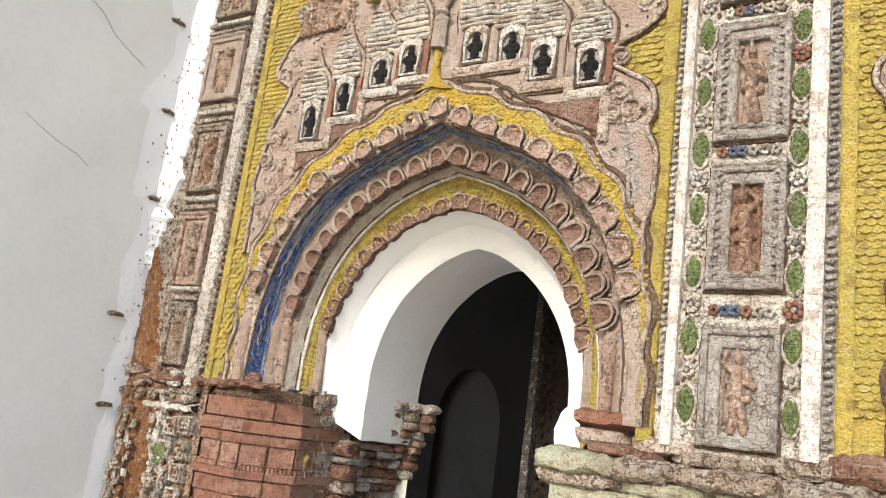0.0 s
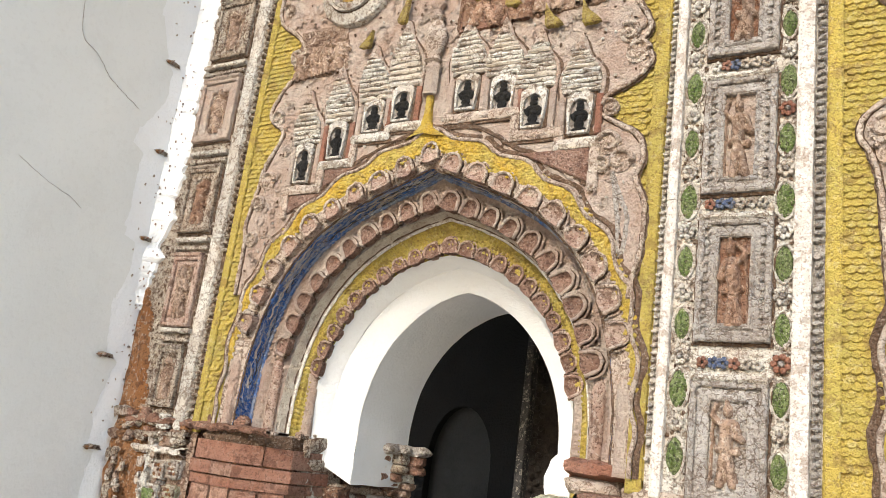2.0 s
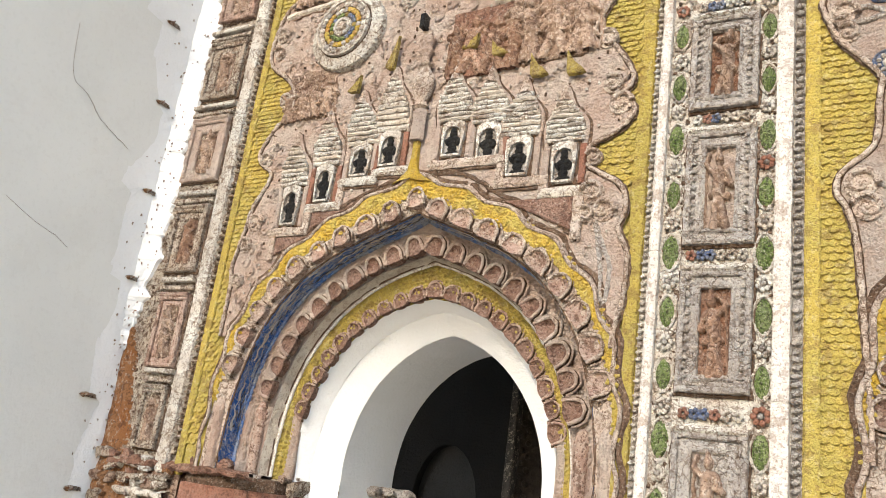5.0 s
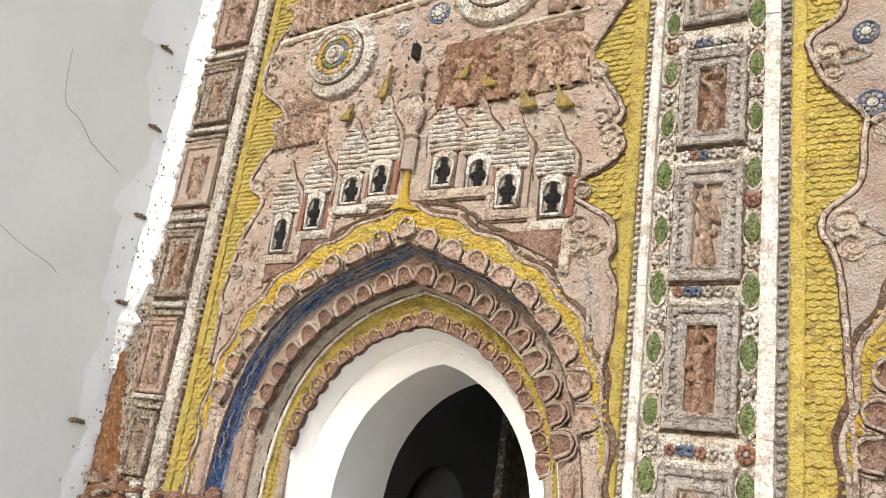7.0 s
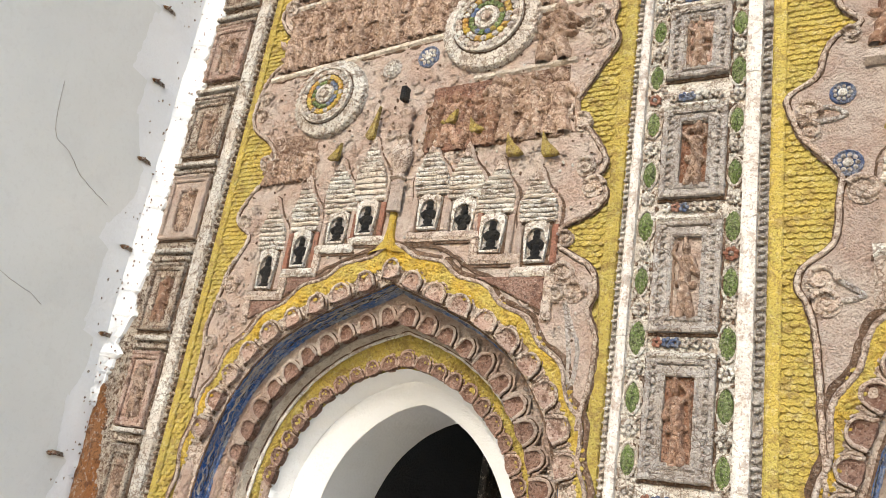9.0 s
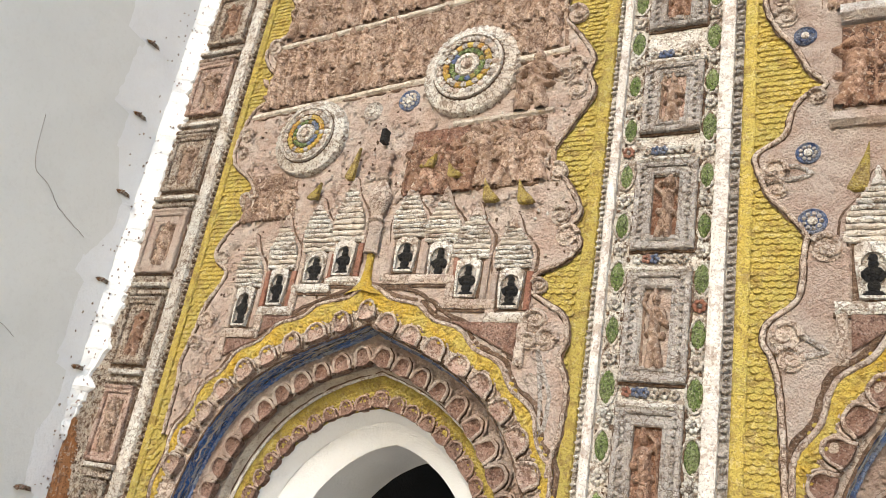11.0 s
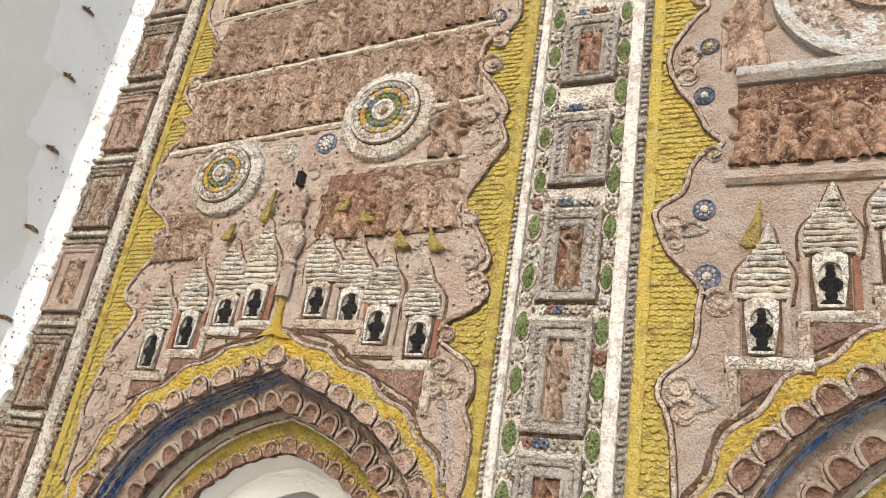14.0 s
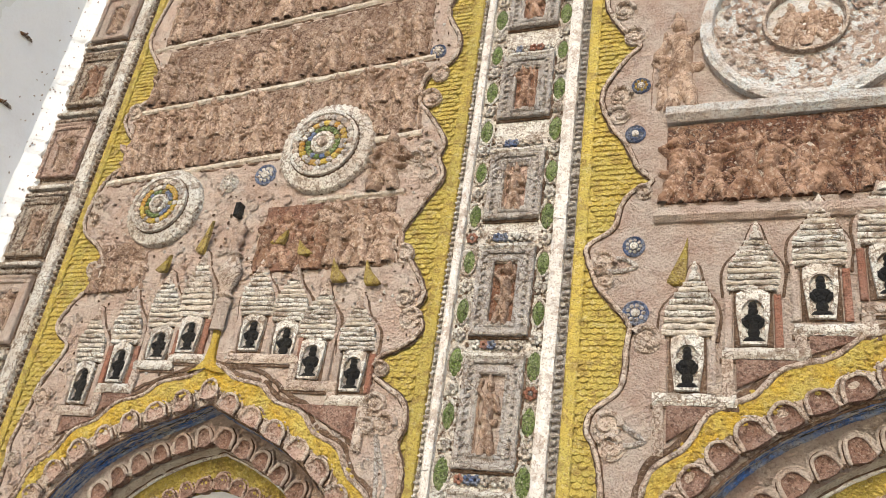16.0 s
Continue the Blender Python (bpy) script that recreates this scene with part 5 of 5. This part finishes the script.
for k, (x, z) in enumerate(((-1.245, 1.46), (-1.165, 1.47), (-1.255, 1.37), (-1.165, 1.375), (-1.165, 1.29), (-1.255, 1.27), (-1.165, 1.20), (-1.25, 1.17))):
    tile = part("carved_tile", M().slab(x - 0.036, x + 0.034, z - 0.036, z + 0.036, -0.030, 0.0, 0.006, 0.008), (PINK_PALE, WHITE, BROWN, LICHEN)[k % 4], cw)
    part("tile_rim", M().rect_frame(x - 0.034, x + 0.032, z - 0.034, z + 0.034, 0.009, -0.040, -0.02).rough(0.004, 50), (WHITE, TAN)[k % 2], tile)
    for a in range(3):
        for b in range(3):
            part("tile_bead", M().blob((x - 0.018 + 0.017 * a, -0.032, z - 0.017 + 0.017 * b), (0.007, 0.008, 0.007), 6, 4, 0, 0.5), (RUST, PINK_PALE, UMBER)[(a + b + k) % 3], tile)
part("green_patch", M().rock((-1.275, -0.02, 1.345), (0.035, 0.022, 0.045), 20, 12, 0.7, 0, 26), GREEN, cw, "mossy green painted patch")
for za, zb, mt in ((1.64, 1.655, UMBER), (1.585, 1.595, TAN), (1.53, 1.535, WHITE)):
    part("string_course", ledge(-1.42 if za < 1.6 else -1.50, -0.70 if za > 1.6 else -1.13, za, zb, 0.026, 0.042).rough(0.014, 28), mt, cw)
for k in range(34):
    x = rng.uniform(-1.58, -1.14)
    part("rubble", M().rock((x, -0.022, rng.uniform(1.56, 1.68)), (rng.uniform(0.012, 0.034), 0.018, rng.uniform(0.010, 0.022)), 12, 7, 0.6, 0, 40), rng.choice((TAN, BROWN, WHITE, UMBER, RUST)), cw)

# pier between the two bays, limewashed
pr = thing("pier", "pale greenish limewashed pier with broken cornice", "pier", "brick piers", at=(0, 0, 0))
part("shaft", M().plate(0.42, 1.32, 0, 1.40, -0.01, 0.74, 0.02).rough(0.006, 15), LICHEN, pr)
part("neck", M().plate(0.40, 1.34, 1.40, 1.475, -0.05, 0.74, 0.012).rough(0.005, 30), LICHEN, pr, "greenish white neck course")
for z0, z1, y in ((1.475, 1.515, -0.06), (1.515, 1.57, -0.085)):
    x = 0.345
    while x < 1.38:
        w = rng.uniform(0.12, 0.30)
        part("cornice_brick", M().rock((x + w / 2, 0.3 + y, (z0 + z1) / 2), (w * 0.56, 0.3 + rng.uniform(-0.01, 0.01), (z1 - z0) * 0.66), 40, 14, 0.5, 0, 34), rng.choice((TAN, TAN, TAN, LICHEN, BRICK_PALE)), pr)
        x += w
for x0, x1, z0, z1, y in ((0.47, 0.72, 1.57, 1.605, -0.03), (0.42, 0.60, 1.60, 1.645, 0.0), (0.60, 0.82, 1.59, 1.64, -0.02), (0.72, 1.0, 1.57, 1.61, -0.04), (0.98, 1.16, 1.57, 1.63, -0.03), (1.1, 1.4, 1.57, 1.65, -0.05)):
    part("cornice_block", M().rock(((x0 + x1) / 2, 0.3 + y, (z0 + z1) / 2), ((x1 - x0) * 0.52, 0.3, (z1 - z0) * 0.6), 18, 9, 0.4, 0, 25), rng.choice((TAN, TAN, PINK_PALE, UMBER)), pr)
part("painted_block", M().slab(0.43, 0.66, 1.645, 1.70, 0.0, 0.3, 0.008), RED, pr, "red painted block with blue traces")
# far pier
pf = thing("pier", "limewashed pier of the larger arch", "pier", "brick piers")
part("shaft", M().plate(2.96, 4.3, 0, 1.6, -0.02, 0.74, 0.02), LICHEN, pf)

# corbelled, eroded courses under the torn plaster of the doorway
sp = thing("springer", "eroded corbelled brick courses inside the doorway", "springer")
part("core", M().plate(-0.90, -0.70, 0.0, 1.62, 0.36, 0.74, 0.02), FRIEZE_RED, sp)
z, k = 1.14, 0
while z < 1.645:
    h = rng.uniform(0.024, 0.042)
    up = (z - 1.14) / 0.5
    for j in range(6):
        if z > 1.49 and j < 3:
            continue
        y0 = 0.345 + 0.076 * j
        out = -0.70 + 0.035 * up + (0.15 * up ** 1.3) * (j / 5) ** 1.4 + rng.uniform(-0.018, 0.022)
        mt = rng.choice((TAN, UMBER, BROWN, FRIEZE_RED, GREY, WHITE, UMBER)) if z < 1.6 else rng.choice((WHITE, GREY, TAN))
        part("brick", M().rock((out - 0.09, y0 + 0.036, z + h / 2), (0.10, 0.041, h * 0.52), 20, 8, 0.55, 0, 48), mt, sp)
    z += h
    k += 1
for z0, z1, mt in ((1.43, 1.485, FRIEZE_RED), (1.405, 1.425, GREY), (1.34, 1.40, UMBER), (1.29, 1.33, TAN), (1.2, 1.28, FRIEZE_RED)):
    part("front_course", M().slab(-0.72, -0.615 - 0.05 * (1.49 - z0), z0, z1, 0.325 + rng.uniform(-0.012, 0.012), 0.40, 0.010, 0.008), mt, sp)
for k in range(46):
    part("lime_flake", M().rock((rng.uniform(-0.80, -0.70), rng.uniform(0.10, 0.30), rng.uniform(1.15, 1.66)), (rng.uniform(0.008, 0.022), 0.012, rng.uniform(0.008, 0.026)), 10, 6, 0.7, 0, 50), rng.choice((WHITE, TAN, PINK_PALE, BROWN, OLIVE)), sp)
part("torn_strip", M().slab(-0.80, -0.70, 0.9, 1.66, 0.20, 0.42, 0.016, 0.010), TAN, sp, "ragged edge of old lime")

# torn end of the plaster lining
pl = thing("plaster_edge", "torn white plaster edge hanging beside the pier", "plaster")
part("flake", M().rock((0.315, 0.32, 1.635), (0.055, 0.05, 0.07), 24, 14, 0.5, 0, 22), PLASTER, pl)

# ---------------------------------------------------------------- side wall
side = thing("wall_side", "pale grey limewashed side wall with nails", "wall", kind="structure")
m = M()
rows = []
for z in np.linspace(0, ZTOP, 120):
    rows.append([(-1.60 + 0.006 * noise.noise((y * 2.5, z * 2.5, 0)), y, z) for y in np.linspace(-1.7, 0.0, 60)])
part("wall_skin", m.skin(rows), SIDE, side)
part("wall_core", M().plate(-1.9, -1.612, 0, ZTOP, -1.7, 0.3), SIDE, side)
m = M()
rows = []
zs = np.linspace(1.0, 5.2, 260)
for z in zs:
    e = -float(np.interp(z, [1.0, 1.49, 1.50, 1.87, 1.88, 2.15, 2.38, 2.39, 2.78, 2.79, 3.20, 3.21, 3.60, 3.61, 3.97, 3.98, 4.5],
                         [0.10, 0.10, 0.15, 0.07, 0.13, 0.16, 0.13, 0.19, 0.17, 0.24, 0.19, 0.26, 0.24, 0.34, 0.30, 0.40, 0.45]))
    e += 0.014 * noise.noise((z * 5, 0, 8)) + 0.010 * noise.noise((z * 30, 0, 8))
    rows.append([(-1.60 + (0.0005 if f == 0 else 0.006 * min(1.0, f * 1.4) + 0.004 * f * noise.noise((f * 5, z * 7, 6))), e * (1 - f), z) for f in (0, 0.06, 0.2, 0.4, 0.6, 0.8, 1.0)])
part("fresh_plaster", m.skin(rows), PLASTER, side, "brighter fresh white plaster along the corner", smooth=True)
for y, z in ((-0.15, 3.22), (-0.10, 2.80), (-0.075, 2.40), (-0.148, 1.874), (-0.20, 3.61), (-0.26, 3.98), (-0.11, 1.50), (-0.3, 4.35)):
    t = thing("wall_nail", "rusty nail in a brown stained plaster lump", "nail", "nails in the side wall", at=(-1.588, y, z))
    part("stain", M().blob((-0.001, 0.012, 0.006), (0.006, 0.036, 0.010), 18, 9, 0, 0.8).rough(0.007, 45), TAN, t, "brown stained plaster lump", smooth=True)
    part("lump_end", M().blob((0.001, -0.014, 0.002), (0.006, 0.012, 0.008), 12, 7, 0, 0.8).rough(0.005, 50), RUST, t, smooth=True)
    part("spike", M().tube([(0.0, 0, 0), (0.018, -0.004, 0.004), (0.026, -0.006, 0.008)], 0.003, 6), UMBER, t)
m = M()
for k in range(130):
    z, y = rng.uniform(1.6, 4.8), -abs(rng.gauss(0.0, 0.07)) - 0.004
    m.blob((-1.586, y, z), (0.004, rng.uniform(0.002, 0.006), rng.uniform(0.002, 0.007)), 5, 3, 0, 0.6)
part("plaster_pits", m, TAN, side, kind="stuff")
for pts in ([(-0.62, 3.36), (-0.60, 3.20), (-0.57, 3.12), (-0.50, 3.09), (-0.42, 3.02), (-0.33, 2.98), (-0.25, 2.95)], [(-0.70, 2.55), (-0.58, 2.50), (-0.47, 2.47), (-0.40, 2.44)]):
    part("crack", M().tube([(-1.597, y, z + 0.006 * noise.noise((y * 40, 0, 0))) for y, z in spline(pts, 6)], 0.0012, 4), GREY, side)

# ---------------------------------------------------------------- floor, inner room
fl = thing("floor", "pale stone veranda floor", "floor", kind="structure")
part("slab", M().plate(-12, 12, -0.2, 0.0, -14.0, 4.0, 0.001), STONE, fl)
room = thing("wall_inner", "dim grey inner room with an arched recess", "wall", kind="structure")
hole = [(-1.43, 0.02), (-0.97, 0.02)] + [(-1.20 + 0.23 * math.cos(a), 1.62 + 0.36 * math.sin(a)) for a in np.linspace(0, math.pi, 15)]
# walls and ceiling carry the dimness as colour, the recess back its light
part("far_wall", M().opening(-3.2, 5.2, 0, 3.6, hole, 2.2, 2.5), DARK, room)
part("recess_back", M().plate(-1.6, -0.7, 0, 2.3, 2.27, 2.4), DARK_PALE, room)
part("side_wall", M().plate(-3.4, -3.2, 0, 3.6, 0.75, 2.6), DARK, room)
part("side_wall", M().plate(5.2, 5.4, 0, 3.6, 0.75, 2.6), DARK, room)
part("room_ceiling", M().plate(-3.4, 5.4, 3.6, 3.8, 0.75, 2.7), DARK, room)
dp = thing("door_frame", "dark carved door frame with an assumed leaf inside the room", "door frame")
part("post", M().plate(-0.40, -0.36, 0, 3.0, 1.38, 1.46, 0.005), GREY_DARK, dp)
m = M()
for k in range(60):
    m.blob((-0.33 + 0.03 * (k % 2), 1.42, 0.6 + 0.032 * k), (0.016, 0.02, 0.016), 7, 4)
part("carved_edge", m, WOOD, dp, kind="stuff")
# assumed leaf, its near black colour fills the unlit side of the room
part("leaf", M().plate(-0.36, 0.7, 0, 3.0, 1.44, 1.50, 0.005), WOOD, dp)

# ---------------------------------------------------------------- low scrollwork in the open parts of the small bay's field
sw = thing("scrollwork", "low pink scrollwork carved round the wheels and shrines", "relief")
c0 = BAYS[0][0]
m = M()
for k in range(520):
    x, z = rng.uniform(-1.02, 0.58), rng.uniform(2.2, 3.66)
    if not (xl_a(z) + 0.03 < x < xr_a(z) - 0.03) or c0.inside(x, z - 0.03) or math.hypot(x + 0.645, z - 3.485) < 0.2 or (z < 2.95 and -0.72 < x < 0.44 and z > 2.62) or (x > -0.12 and 3.16 < z < 3.5):
        continue
    a, r, f = rng.uniform(0, 6.28), rng.uniform(0.010, 0.030), rng.choice((-1, 1))
    m.tube([(x + r * (1 - t / 8) * math.cos(a + f * t), -0.018, z + r * (1 - t / 8) * math.sin(a + f * t)) for t in np.linspace(0, 4.6, 8)], rng.uniform(0.004, 0.007), 5, True)
part("tendril_work", m.rough(0.003, 50), PINK, sw, kind="stuff")
for x0, x1, z0, z1, lean in ((0.19, 0.44, 2.55, 2.665, 1), (-0.825, -0.66, 2.50, 2.575, -1), (-0.66, -0.50, 2.60, 2.675, -1), (1.445, 1.60, 2.60, 2.71, -1), (1.64, 1.81, 2.765, 2.855, -1), (1.84, 2.0, 2.87, 2.93, -1)):
    t = thing("corner_plate", "pink triangular corner plate under the stepped ledge", "relief", "corner plates")
    tri = [(x0, z1), (x1, z1), (x1, z0)] if lean > 0 else [(x0, z0), (x1, z1), (x0, z1)]
    m = M()
    cx, cz = sum(p[0] for p in tri) / 3, sum(p[1] for p in tri) / 3
    m.skin([[(x, -0.005, z) for x, z in tri], [(x, -0.024, z) for x, z in tri], [(cx + (x - cx) * 0.88, -0.028, cz + (z - cz) * 0.88) for x, z in tri]], True)
    m.cap([(cx + (x - cx) * 0.88, -0.028, cz + (z - cz) * 0.88) for x, z in tri])
    part("plate", m, EGG, t)

# open joint above the arch band, its shade laid on as dark tubes
jt = thing("joint_shade_line", "long joint above the arch band, its shade as dark tubes", "crack")
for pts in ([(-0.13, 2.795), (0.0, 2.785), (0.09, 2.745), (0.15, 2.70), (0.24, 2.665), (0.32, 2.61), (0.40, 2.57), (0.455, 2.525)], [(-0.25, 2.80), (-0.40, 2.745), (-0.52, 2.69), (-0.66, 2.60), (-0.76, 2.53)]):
    part("joint", M().tube([(x, -0.017, z + 0.006 * noise.noise((x * 30, 2, 0))) for x, z in spline(pts, 6)], 0.0085, 6, flat=0.6).rough(0.005, 45), GRIME_SHADE, jt)

# pits and crumbs where the surface has broken away
for count, x0, x1, z0, z1, host, ok in ((420, 0.738, 0.798, 1.65, 4.9, facade, None), (420, 1.004, 1.05, 1.65, 4.9, facade, None), (900, -1.58, -1.16, 1.66, 4.9, facade, None), (900, -1.0, 0.58, 2.2, 4.7, facade, "field")):
    m, w = M(), M()
    for k in range(count):
        x, z = rng.uniform(x0, x1), rng.uniform(z0, z1)
        if ok and (not xl_a(z) + 0.02 < x < xr_a(z) - 0.02 or c0.inside(x, z - 0.03)):
            continue
        y = -0.018 if ok else -0.003
        (m if rng.random() < 0.6 else w).blob((x, y, z), (rng.uniform(0.003, 0.008), 0.005, rng.uniform(0.003, 0.009)), 5, 3, 0, 0.6)
    part("broken_pits", m, GRIME_SHADE, host, kind="stuff")
    part("lime_crumbs", w, WHITE, host, kind="stuff")
